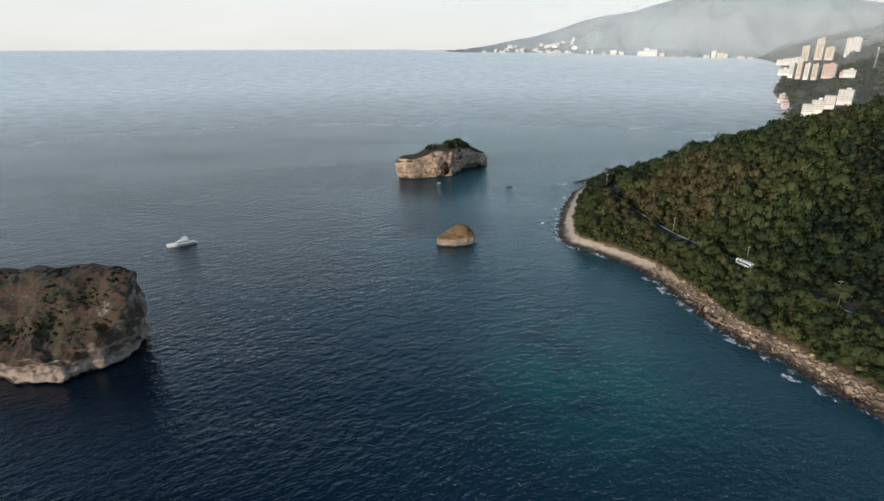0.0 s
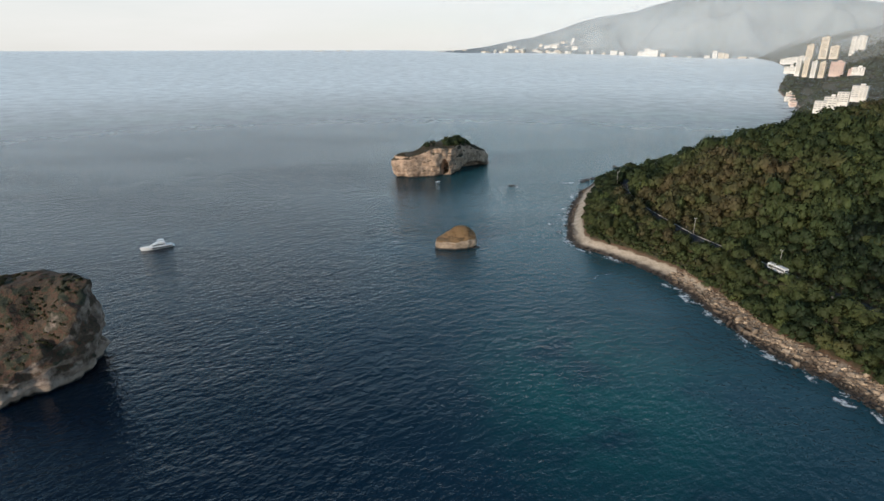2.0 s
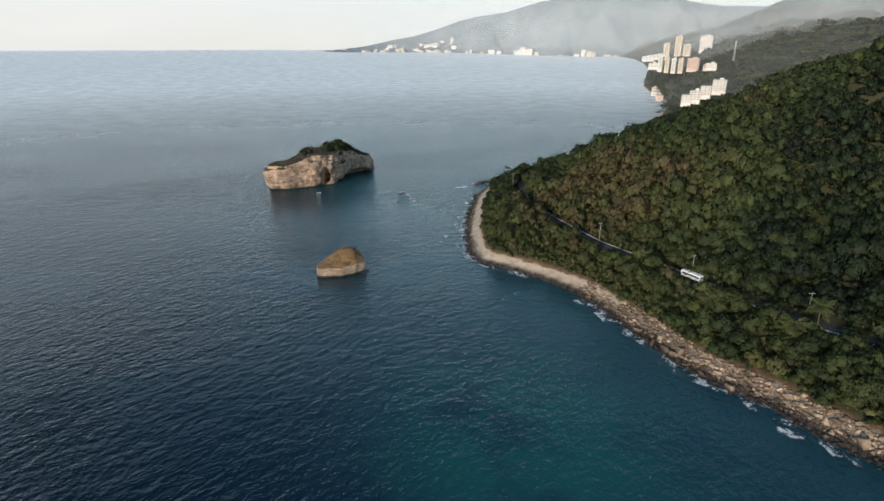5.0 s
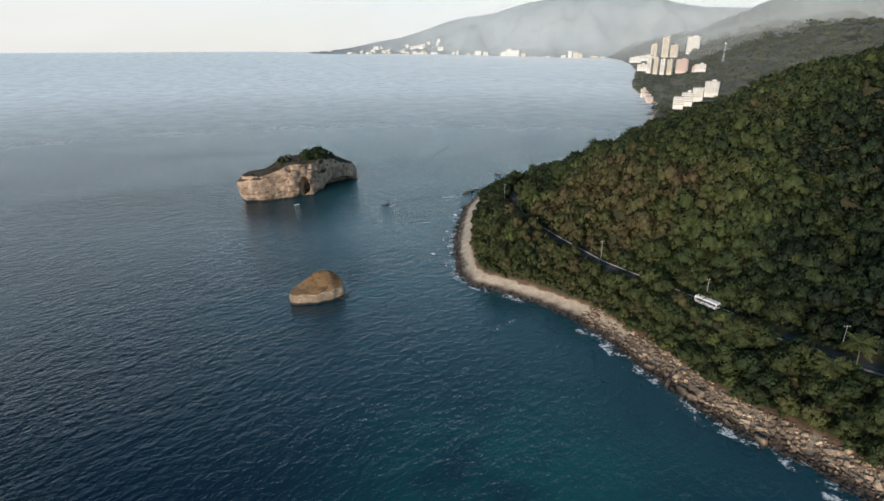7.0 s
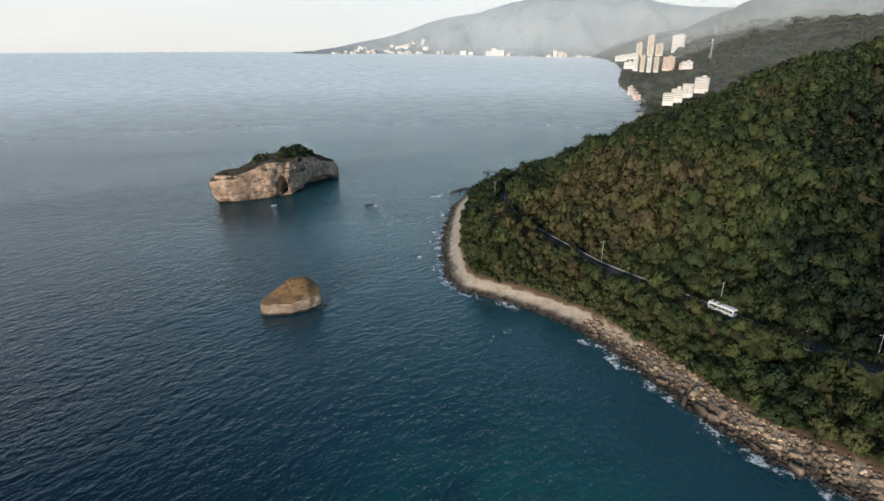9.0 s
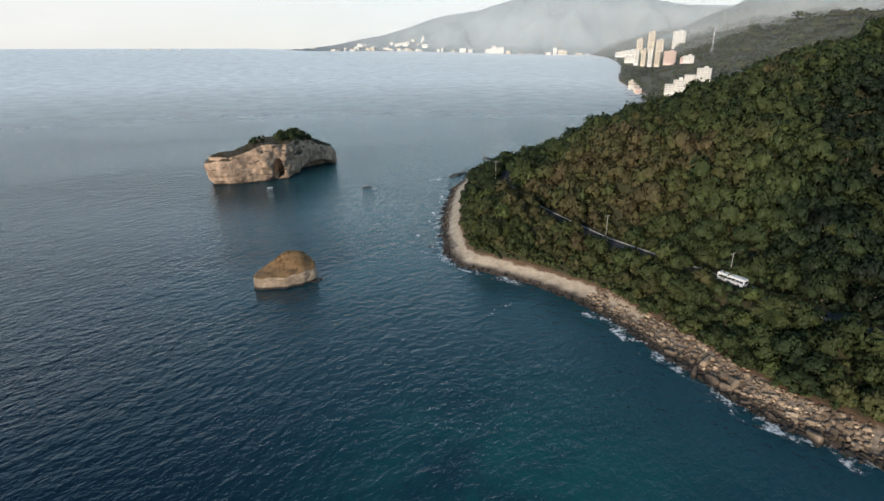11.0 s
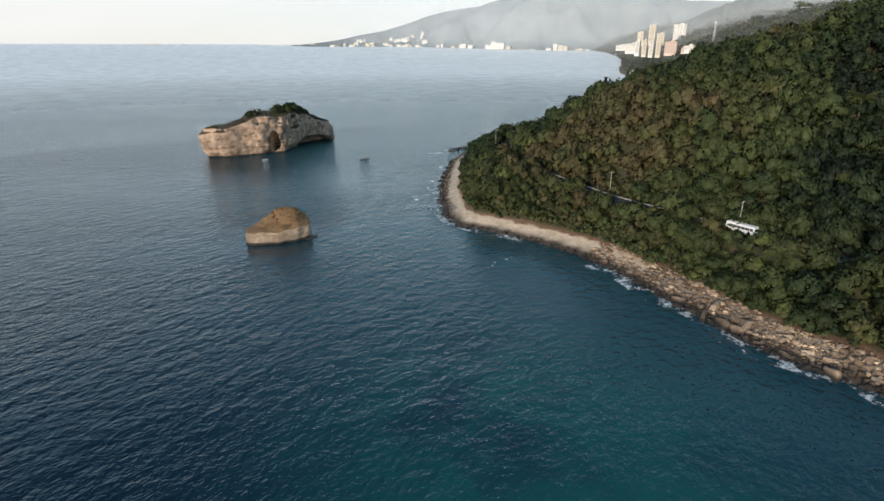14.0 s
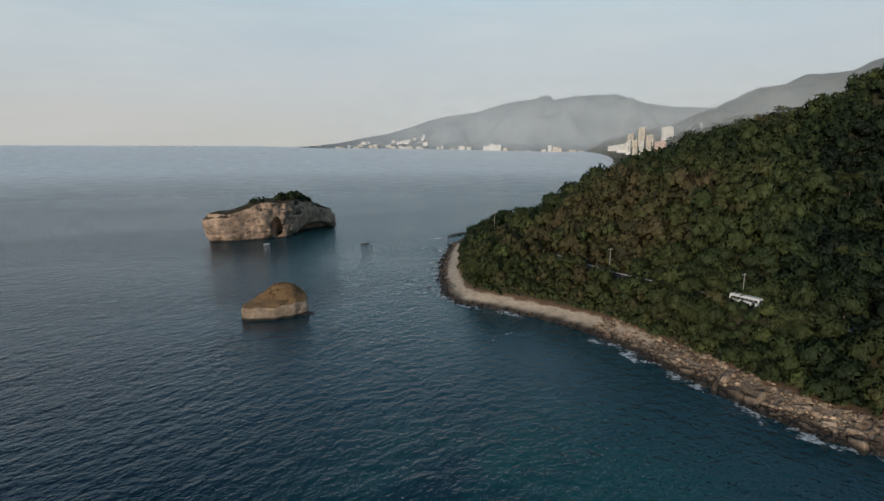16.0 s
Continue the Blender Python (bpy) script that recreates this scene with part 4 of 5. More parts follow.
# ---------------------------------------------------------------- bus, poles
def bus(m):
    top = empty("bus", m)
    bm = box_bm(9.6, 2.5, 2.55, (0, 0, 0.45), 0.16)
    part("body", bm, M_BUS, top, "white painted body")
    part("roof", box_bm(9.3, 2.2, 0.16, (0, 0, 2.98), 0.06), M_BUS, top)
    for s in (1, -1):
        for k in range(6):
            part("window", box_bm(1.22, 0.03, 0.85, (-3.8 + k * 1.36, s * 1.262, 1.65), 0.0), M_GLASS, top, "dark side window" if k == 0 else "")
        for x in (-2.9, 3.0):
            w = part("wheel", rod_bm((x, s * 0.98, 0.48), (x, s * 1.27, 0.48), 0.48, 0.48, 16), M_TYRE, top)
            part("rim", rod_bm((x, s * 1.27, 0.48), (x, s * 1.30, 0.48), 0.26, 0.24, 12), M_STEEL, w)
    part("windscreen", box_bm(0.03, 2.1, 1.1, (4.812, 0, 1.45)), M_GLASS, top, "dark windscreen")
    part("rear_window", box_bm(0.03, 1.9, 0.8, (-4.812, 0, 1.7)), M_GLASS, top)
    part("roof_hatch", box_bm(0.9, 0.8, 0.1, (1.0, 0, 3.13), 0.03), M_BUS, top)
    return tagged(top, "white local bus driving on the coast road", "bus")


bus(pose(156.6, 262.5, ROAD_Z, 0, 0, math.degrees(math.atan2(23, -7))))


def utility_pole(m, tall=9.5, lamp=False):
    top = empty("utility_pole", m)
    part("shaft", rod_bm((0, 0, -0.8), (0, 0, tall), 0.19, 0.12, 8), M_CONCRETE, top)
    part("crossarm", box_bm(2.2, 0.14, 0.16, (0, 0.14, tall - 0.6), 0.02), M_CONCRETE, top)
    for x in (-0.95, 0.0, 0.95):
        part("insulator", rod_bm((x, 0.14, tall - 0.44), (x, 0.14, tall - 0.15), 0.07, 0.05, 6), M_GEL, top)
    if lamp:
        part("transformer", rod_bm((0, 0.42, tall - 2.1), (0, 0.42, tall - 1.1), 0.3, 0.3, 10), M_CONCRETE, top)
    return tagged(top, "pale concrete utility pole beside the coast road", "utility pole", "poles along the road")


for px, py, th, lamp in ((141.5, 318, 9.5, False), (126.5, 362, 8.8, True), (160.5, 268, 9.0, False), (131.5, 428, 12.0, False), (178.5, 224, 9.0, False)):
    utility_pole(pose(px, py, ROAD_Z - 0.1, 0, 0, rng.uniform(-30, 30)), th, lamp)


# ---------------------------------------------------------------- buildings along the coast
def block(name, label, x, y, z0, w, d, h, yaw, wall, storeys, group="", parapet=True, setback=0.0, strips=1):
    """A building: walls, one window row a storey on the sea sides, floor slabs, roof with its upstand."""
    top = empty(name, pose(x, y, z0, 0, 0, yaw))
    foot = 6.0
    part("wall", box_bm(w, d, h + foot, (0, 0, -foot), 0.1), wall, top)
    sh = h / storeys
    for k in range(storeys):
        z = k * sh
        for i in range(strips):
            ww = w / strips
            part("window", box_bm(ww * 0.7, 0.2, sh * 0.26, (-w / 2 + ww * (i + 0.5), -d / 2 - 0.06, z + sh * 0.3)), M_GLASS, top)
        part("side_window", box_bm(0.2, d * 0.7, sh * 0.3, (-w / 2 - 0.06, 0, z + sh * 0.28)), M_GLASS, top)
        if k:
            part("balcony", box_bm(w * 0.96, 1.3, 0.55, (0, -d / 2 - 0.6, z - 0.1)), wall, top)
    part("roof", box_bm(w + 0.6, d + 0.6, 0.5, (0, 0, h), 0.05), M_CONCRETE, top)
    if parapet:
        part("stair_tower", box_bm(w * 0.3, d * 0.4, sh * 0.9, (w * 0.1, 0, h + 0.4), 0.05), wall, top)
    return tagged(top, label, "building", group or "buildings along the coast")


W = "white terraced hotel on a wooded slope above the bay"
block("hotel", W, 541, 829, 29, 14, 16, 11, -42, M_WHITE, 4, "hotel terraces", False, strips=3)
block("hotel", W, 551, 824, 33, 15, 16, 13, -42, M_WHITE, 4, "hotel terraces", strips=3)
block("hotel", W, 563, 818, 40, 14, 16, 13, -42, M_WHITE, 5, "hotel terraces", False, strips=3)
block("hotel", W, 576, 807, 47, 18, 16, 15, -42, M_WHITE, 6, "hotel terraces", strips=4)
T = "tall cream apartment tower above the bay"
for bx, by, bz, bw, bh, mat in ((816, 1341, 55, 10, 27, M_WHITE), (829, 1333, 53, 10, 31, M_CREAM), (842, 1325, 52, 10, 29, M_WHITE), (855, 1316, 52, 11, 28, M_CREAM)):
    block("apartment_tower", T, bx, by, bz, bw, 14, bh, -45, mat, 10, "row of apartment towers")
block("apartment_block", "broad pink apartment block above the bay", 877, 1301, 56, 26, 16, 25, -42, M_PINK, 9, strips=5)
block("apartment_block", "low white villa among trees", 804, 1353, 60, 22, 14, 9, -35, M_WHITE, 3, strips=4)
block("apartment_tower", T, 1230, 1963, 76, 20, 18, 42, -44, M_CREAM, 12)
block("apartment_tower", T, 1262, 1943, 80, 22, 20, 61, -44, M_CREAM, 16)
block("apartment_tower", T, 1287, 1927, 80, 24, 20, 34, -44, M_CREAM, 10)
block("apartment_tower", T, 1336, 1893, 90, 40, 24, 52, -44, M_WHITE, 13, strips=4)
for vx, vy, vw, vh, vm in ((690, 1130, 12, 8, M_PINK), (706, 1158, 14, 7, M_CREAM), (728, 1196, 10, 9, M_PINK), (742, 1232, 16, 8, M_WHITE), (765, 1262, 12, 10, M_PINK)):
    block("villa", "small pale seaside house on the shore", vx, vy, 4, vw, 9, vh, -40, vm, 2, "seaside houses", False)
block("villa", "low white villa among trees", 868, 1223, 62, 22, 12, 10, -35, M_WHITE, 3, strips=4)
block("villa", "low white villa among trees", 858, 1231, 61, 8, 10, 7, -35, M_PINK, 2)
block("villa", "small pale seaside house on the shore", 782, 1300, 6, 12, 10, 10, -35, M_CREAM, 3)
block("villa", "small pale seaside house on the shore", 1700, 2850, 14, 50, 30, 18, -30, M_WHITE, 4, strips=4)
block("villa", "low white villa among trees", 1170, 1982, 62, 40, 18, 12, -30, M_WHITE, 3, strips=4)
block("villa", "low white villa among trees", 1200, 1962, 68, 46, 18, 12, -25, M_WHITE, 3, strips=4)


def lattice_mast(m, tall):
    top = empty("lattice_mast", m)
    for sx, sy in ((1, 1), (1, -1), (-1, 1), (-1, -1)):
        part("leg", rod_bm((sx * 1.4, sy * 1.4, -4), (sx * 0.4, sy * 0.4, tall), 0.22, 0.16, 5), M_STEEL, top)
    for k in range(8):
        h, q = tall * k / 8, 1.4 - 1.0 * k / 8
        part("brace", rod_bm((-q, -q, h), (q, -q, h + tall / 8), 0.12, 0.12, 4), M_STEEL, top)
    part("antenna", box_bm(1.8, 1.8, 3.0, (0, 0, tall), 0.2), M_GEL, top)
    return tagged(top, "steel lattice radio mast on a wooded hill", "mast")


lattice_mast(pose(843, 1124, 84, 0, 0, 20), 30)


def far_house(az, r, w, h, mat, label="white building across the bay", up=0.0):
    x, y, z = ridge_height(np.array(az), np.array(float(r)))
    z = float(z) if up else float(sea_level(x, y))
    w, h = w * 0.72, h * 0.6
    top = empty("far_building", pose(float(x), float(y), z, 0, 0, -42 + rng.uniform(-15, 15)))
    part("wall", box_bm(w, w * 0.6, h + 12, (0, 0, -12)), mat, top)
    part("roof", box_bm(w * 1.02, w * 0.62, 1.5, (0, 0, h)), M_CONCRETE, top)
    k = max(1, int(h // 9))
    for i in range(k):
        part("window_row", box_bm(w * 0.8, 0.5, h / k * 0.16, (0, -w * 0.3 - 0.2, h * (i + 0.4) / k)), M_GLASS, top)
    return tagged(top, label, "building", "buildings across the bay")


for az, w, h, mat in ((25.7, 34, 78, M_WHITE), (26.3, 52, 60, M_CREAM), (25.1, 44, 32, M_WHITE), (26.7, 30, 48, M_CREAM),
                      (19.4, 64, 55, M_WHITE), (20.5, 92, 74, M_WHITE), (19.9, 50, 90, M_WHITE), (21.3, 46, 40, M_CREAM),
                      (16.9, 70, 56, M_WHITE), (17.6, 48, 44, M_WHITE), (15.9, 30, 30, M_CREAM), (14.4, 26, 38, M_WHITE), (14.8, 20, 52, M_WHITE),
                      (12.4, 40, 36, M_WHITE), (11.2, 70, 24, M_WHITE), (22.4, 30, 20, M_PINK), (23.6, 36, 18, M_WHITE), (28.0, 60, 26, M_CREAM), (28.8, 40, 20, M_WHITE)):
    far_house(az, float(foot_of_hills(az)) - 12, w, h, mat)
r_far = np.random.default_rng(21)
for k in range(46):                                   # town on the near end of the far hills
    az = r_far.uniform(4.2, 13.2)
    t = r_far.uniform(0.0, 0.42) * (0.3 + 0.7 * (az - 4) / 9)
    foot = float(foot_of_hills(az))
    far_house(az, foot + 6 + (4860 - foot) * t, r_far.uniform(20, 62), r_far.uniform(12, 30), (M_WHITE, M_CREAM, M_WHITE)[k % 3], "pale houses climbing a hazy hillside", 1.0)
for k in range(46):                                   # low town along the far shore
    az = r_far.uniform(-36, 5) if k % 3 else r_far.uniform(-14, -7)
    far_house(az, 4700 + r_far.uniform(0, 60), r_far.uniform(16, 50), r_far.uniform(5, 11) * (1.8 if -14 < az < -8 else 1), (M_WHITE, M_CREAM)[k % 2], "faint pale building on the far shore", 1.0)


# ---------------------------------------------------------------- trees
def trunk_mesh(tall, seed, limbs=4):
    r = np.random.default_rng(seed)
    bm = bmesh.new()
    lean = Vector((r.uniform(-0.4, 0.4), r.uniform(-0.4, 0.4), 0))
    mid, head = Vector((0, 0, tall * 0.5)) + lean * 0.6, Vector((0, 0, tall)) + lean
    rod_bm((0, 0, -0.8), mid, 0.30, 0.22, 7, bm)
    rod_bm(mid, head, 0.22, 0.13, 7, bm)
    for k in range(limbs):
        a = k * 6.28 / limbs + r.uniform(-0.4, 0.4)
        rod_bm(mid.lerp(head, r.uniform(0.3, 0.95)), head + Vector((math.cos(a) * 2.0, math.sin(a) * 2.0, r.uniform(0.6, 2.0))), 0.11, 0.04, 5, bm)
    me = bpy.data.meshes.new("trunk")
    bm.to_mesh(me)
    bm.free()
    me.materials.append(M_BARK)
    return me


def scatter(x0, x1, y0, y1, gap, seed):
    """Places on a jittered triangular grid."""
    r = np.random.default_rng(seed)
    xs, ys = np.arange(x0, x1, gap), np.arange(y0, y1, gap * 0.87)
    gx, gy = np.meshgrid(xs, ys)
    gx = gx + (np.arange(len(ys)) % 2)[:, None] * gap / 2
    return np.stack([gx.ravel(), gy.ravel()], 1) + r.uniform(-0.36, 0.36, (gx.size, 2)) * gap


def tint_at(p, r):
    """What grows where: fresh green by the shore, brown dry-season wood on the knoll, darker greens in the gully,
    lighter wood high up.
    """
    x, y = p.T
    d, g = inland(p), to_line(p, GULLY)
    # the last term darkens southern trees: light falloff put into their tint
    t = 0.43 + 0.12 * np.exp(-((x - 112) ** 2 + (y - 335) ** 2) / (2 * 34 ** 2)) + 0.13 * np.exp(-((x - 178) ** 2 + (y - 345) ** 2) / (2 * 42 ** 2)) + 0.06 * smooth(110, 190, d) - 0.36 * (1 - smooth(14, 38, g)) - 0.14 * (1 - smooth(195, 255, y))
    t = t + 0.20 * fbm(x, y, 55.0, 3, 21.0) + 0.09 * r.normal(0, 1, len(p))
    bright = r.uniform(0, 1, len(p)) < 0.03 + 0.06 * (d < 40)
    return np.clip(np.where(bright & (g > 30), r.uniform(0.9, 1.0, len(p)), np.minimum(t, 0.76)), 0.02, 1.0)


# nearest belt between beach and road, and just above it: single trees
KINDS = []
for k in range(14):
    rad, tall = 3.4 + 0.28 * ((k * 5) % 11), 4.8 + 0.3 * ((k * 7) % 9)
    tint = (0.12, 0.25, 0.33, 0.4, 0.44, 0.48, 0.52, 0.56, 0.6, 0.66, 0.72, 0.8, 0.93, 1.0)[k]
    v, f, n, l = crown(rad, tall, 560, 0.5, 40 + k, 8 + k % 4)
    cm = foliage("crown", [((v, f, n, l), (0, 0, 0.9), 0.0, 1.0, 1.0, tint)])
    cm.materials.append(M_LEAF)
    KINDS.append((tint, trunk_mesh(2.8, 60 + k), cm))
TINTS = np.array([k[0] for k in KINDS])

pts = scatter(75, 330, 160, 480, 6.3, 3)
d_in, d_road = inland(pts), to_line(pts, ROAD)
sea_side = pts[:, 0] < np.interp(pts[:, 1], ROAD[:, 1], ROAD[:, 0])
ok = (d_in > 11.0) & (d_road > 4.9 + 3.2 * (sea_side & (pts[:, 1] < 236))) & (np.hypot(pts[:, 0] - 151.5, pts[:, 1] - 258.5) > 6.0)
pts, d_in, d_road = pts[ok], d_in[ok], d_road[ok]
zs = height(pts)
rank = d_in + 0.12 * np.abs(pts[:, 1] - 270) + np.where(d_road < 22, -6, 0)
order = np.argsort(rank)
r_tree = np.random.default_rng(5)
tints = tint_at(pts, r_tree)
made_trees = {}
for n_t, i in enumerate(order[:300]):
    x, y = pts[i]
    kind = int(np.argmin(np.abs(TINTS - tints[i]) + r_tree.uniform(0, 0.07, len(TINTS))))
    s = r_tree.uniform(0.62, 1.25)
    seaward = d_in[i] < 45 and d_road[i] < 16
    if seaward and zs[i] > 8:
        s *= 0.88 if 300 < y < 345 else 0.95
    if d_in[i] < 17:
        s *= 0.72
    m = pose(x, y, zs[i] - 0.3, r_tree.uniform(-5, 5), r_tree.uniform(-5, 5), r_tree.uniform(0, 360))
    if kind not in made_trees:
        t = empty("tree", m)
        put("trunk", KINDS[kind][1], None, t, smooth_shade=False)
        put("crown", KINDS[kind][2], None, t)
        word = "dark green" if TINTS[kind] < 0.3 else "green" if TINTS[kind] < 0.55 else "olive-brown" if TINTS[kind] < 0.85 else "light yellow-green"
        tagged(t, word + " broad-leaved tree on the slope above the beach", "tree", "trees of the headland")
        made_trees[kind] = t
    else:
        t = copy_thing(made_trees[kind], m)
    t.scale = (s, s, s * r_tree.uniform(0.85, 1.3))


def woods(name, places, zs, kinds, scale, label, seed, material):
    """Stones past counting, as one mesh."""
    r = np.random.default_rng(seed)
    vs, fs, base = [], [], 0
    for (x, y), z, sc in zip(places, zs, scale):
        v, f = kinds[r.integers(0, len(kinds))]
        a, s = r.uniform(0, 6.28), sc * r.uniform(0.62, 1.3)
        c, q = np.cos(a) * s, np.sin(a) * s
        rot = np.array([[c, -q, 0], [q, c, 0], [0, 0, s * r.uniform(0.85, 1.2)]])
        vs.append(v @ rot.T + (x, y, z))
        fs.append(f + base)
        base += len(v)
    me = mesh_np(name, np.vstack(vs).astype(np.float32), np.vstack(fs))
    return tagged(put(name, me, material, smooth_shade=False), label, "stones", kind="stuff")


def forest(name, places, zs, kinds, scale, label, seed, spread=(0.62, 1.25), tall=(0.85, 1.35)):
    """Trees past counting, as one mesh; a few stand out above the rest."""
    r = np.random.default_rng(seed)
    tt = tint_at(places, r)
    plants = []
    for (x, y), z, sc, tint in zip(places, zs, scale, tt):
        s = sc * r.uniform(*spread)
        up = r.uniform(*tall) * (1.25 if r.uniform() < 0.12 else 1.0)
        plants.append((kinds[r.integers(0, len(kinds))], (x, y, z), r.uniform(0, 6.28), s, s * up, tint))
    return tagged(put(name, foliage(name, plants), M_LEAF), label, "forest", kind="stuff")


def raised(c, by):
    return (c[0] + np.array([0, 0, by]), *c[1:])


mid_kinds = [raised(crown((3.8, 5.2, 6.4, 4.6, 7.2, 5.6, 3.2, 6.0)[k], (5.8, 6.6, 7.6, 8.4, 7.6, 6.4, 6.0, 8.0)[k], 250, 0.66, 80 + k, 5 + k % 4), 0.8) for k in range(8)]
rest = order[300:]
forest("forest", pts[rest], zs[rest], mid_kinds, np.where(pts[rest, 1] > 440, 0.8, 1.0) * np.clip(1.03 + 0.3 * fbm(pts[rest, 0], pts[rest, 1], 16.0, 2, 3.0), 0.82, 1.45), "dense olive-green and brownish forest covering the headland", 31)

# undergrowth that closes the gaps between the trees
under = scatter(78, 300, 165, 470, 4.0, 23)
ud, ur = inland(under), to_line(under, ROAD)
under = under[(ud > 10.2) & (ur > 3.9) & (ud < 150)]
forest("undergrowth", under, height(under) - 0.3, [crown(3.0, 2.8, 34, 0.55, 140 + k, 2) for k in range(4)], 0.8 + 0.4 * r_tree.uniform(0, 1, len(under)), "dense green undergrowth between the trees", 34)

fringe = scatter(80, 190, 215, 420, 2.3, 27)
fringe = fringe[(inland(fringe) > 10.6) & (inland(fringe) < 21) & (to_line(fringe, ROAD) > 4.2)]
forest("shrubs", fringe, height(fringe) - 0.2, [crown(1.7, 1.7, 30, 0.4, 160 + k, 2) for k in range(3)], 0.7 + 0.5 * r_tree.uniform(0, 1, len(fringe)), "low green shrubs along the top of the beach", 35)

far_pts = np.vstack([scatter(330, 640, 180, 760, 10.5, 8), scatter(130, 330, 480, 760, 8.5, 9), scatter(185, 330, 80, 160, 10.5, 10)])
fd = inland(far_pts)
far_pts = far_pts[(fd > 8) & (fd < 290)]
thin_kinds = [raised(crown((4.0, 4.6, 5.2, 4.2, 5.6)[k], (5.4, 6.0, 6.4, 7.2, 6.2)[k], 90, 0.8, 180 + k, 4), 1.2) for k in range(5)]
forest("forest_inland", far_pts, height(far_pts), thin_kinds, np.where(far_pts[:, 0] > 330, 1.55, 1.0), "dense dark green forest over the headland's back", 32, tall=(0.8, 1.05))

clump_kinds = [crown(21.0, 13.0, 60, 3.0, 120 + k, 4) for k in range(4)]
coast = scatter(300, 2300, 560, 2900, 38.0, 14)
cd = inland(coast)
bearing = np.degrees(np.arctan2(coast[:, 0], coast[:, 1] - 100))
coast = coast[(cd > 14) & (cd < 600) & (bearing > 27) & (bearing < 62) & ((coast[:, 0] > 640) | (coast[:, 1] > 760))]
HOMES = np.array([(528, 810), (560, 800), (585, 790), (810, 1310), (840, 1300), (870, 1280), (860, 1205), (1240, 1930), (1300, 1900)], float)
coast = coast[np.min(np.hypot(coast[:, None, 0] - HOMES[:, 0], coast[:, None, 1] - HOMES[:, 1]), 1) > 30]     # open ground round the hotels
forest("forest_coast", coast, height(coast, False), clump_kinds, np.full(len(coast), 1.0), "dark woods on the hills along the bay", 33, tall=(0.7, 1.0))


# ---------------------------------------------------------------- palms
def palm(m, tall=9.0, seed=1):
    r = np.random.default_rng(seed)
    top = empty("palm_tree", m)
    bm = bmesh.new()
    prev = Vector((0, 0, -0.5))
    for k in range(6):
        nxt = Vector((0.05 * k * k * 0.5, 0.02 * k, tall * (k + 1) / 6))
        rod_bm(prev, nxt, 0.24 - 0.02 * k, 0.22 - 0.02 * k, 7, bm)
        prev = nxt
    part("trunk", bm, M_BARK, top)
    for k in range(22):
        a, up = k * 2.4 + r.uniform(-0.2, 0.2), r.uniform(-0.3, 1.25)
        length = r.uniform(4.2, 5.6)
        ca, sa = math.cos(a), math.sin(a)
        spine = [Vector((prev.x + length * q * ca, prev.y + length * q * sa, prev.z + up * length * q * 0.7 - 1.9 * q * q)) for q in [n / 15 for n in range(16)]]
        vs, fs = [], []
        for j in range(1, 16):                       # leaflets in pairs along a bent rib
            out_l = 1.15 * math.sin(math.pi * (j / 16 * 0.85 + 0.12)) + 0.12
            along = (spine[j] - spine[j - 1]).normalized()
            for side in (-1, 1):
                tip = spine[j] + Vector((-sa * side, ca * side, 0)) * out_l + along * 0.55 * out_l + Vector((0, 0, -0.7 * out_l * r.uniform(0.4, 1.4)))
                b = len(vs)
                vs += [spine[j] - along * 0.11, spine[j] + along * 0.11, tip + along * 0.05, tip - along * 0.05]
                fs.append((b, b + 1, b + 2, b + 3) if side > 0 else (b + 3, b + 2, b + 1, b))
            b = len(vs)
            w = Vector((-sa, ca, 0)) * 0.06
            vs += [spine[j - 1] - w, spine[j] - w, spine[j] + w, spine[j - 1] + w]
            fs.append((b, b + 1, b + 2, b + 3))
        fm = mesh_np("frond", vs, fs)
        for key, val in (("tint", r.uniform(0.2, 0.9)), ("clump", r.uniform(0.3, 1.0))):
            fm.attributes.new(key, "FLOAT", "POINT").data.foreach_set("value", np.full(len(vs), val, np.float32))
        put("frond", fm, M_PALM, top, smooth_shade=False)
    return tagged(top, "tall palm with drooping yellow-green fronds", "palm", "palms of the headland")


for n_p, (px, py, th) in enumerate(((160, 212, 9.5), (170.5, 212, 10), (149, 238, 8.0), (106, 338, 6.5), (122, 322, 7.0), (96, 352, 6.5), (138, 262, 7.5), (240, 300, 11.0), (226, 272, 10.0), (196, 262, 10.0))):
    q = np.array([[px, py]], float)
    palm(pose(px, py, float(height(q)[0]) - 0.2, 0, 0, n_p * 77), th, n_p + 1)


# ---------------------------------------------------------------- boulders and stones of the shore
def split_block(seed, points=15):
    """An angular block: the hull of a few points thrown about a flattened box."""
    r = np.random.default_rng(300 + seed)
    bm = bmesh.new()
    for p in r.uniform(-1, 1, (points, 3)):
        p = p / max(np.abs(p).max(), 1e-3) * r.uniform(0.72, 1.0)
        bm.verts.new((p[0] * 1.25, p[1] * 0.9, p[2] * 0.75))
    got = bmesh.ops.convex_hull(bm, input=bm.verts)
    bmesh.ops.delete(bm, geom=[v for v in got["geom_interior"] if isinstance(v, bmesh.types.BMVert)], context="VERTS")
    loose = [v for v in bm.verts if not v.link_faces]
    bmesh.ops.delete(bm, geom=loose, context="VERTS")
    bmesh.ops.recalc_face_normals(bm, faces=bm.faces)
    return bm


def stone_mesh(seed, rounded=0.07):
    bm = split_block(seed, 17)
    bmesh.ops.bevel(bm, geom=list(bm.edges), offset=rounded, segments=1, affect="EDGES")
    me = bpy.data.meshes.new("boulder")
    bm.to_mesh(me)
    bm.free()
    me.materials.append(M_BOULDER)
    return me


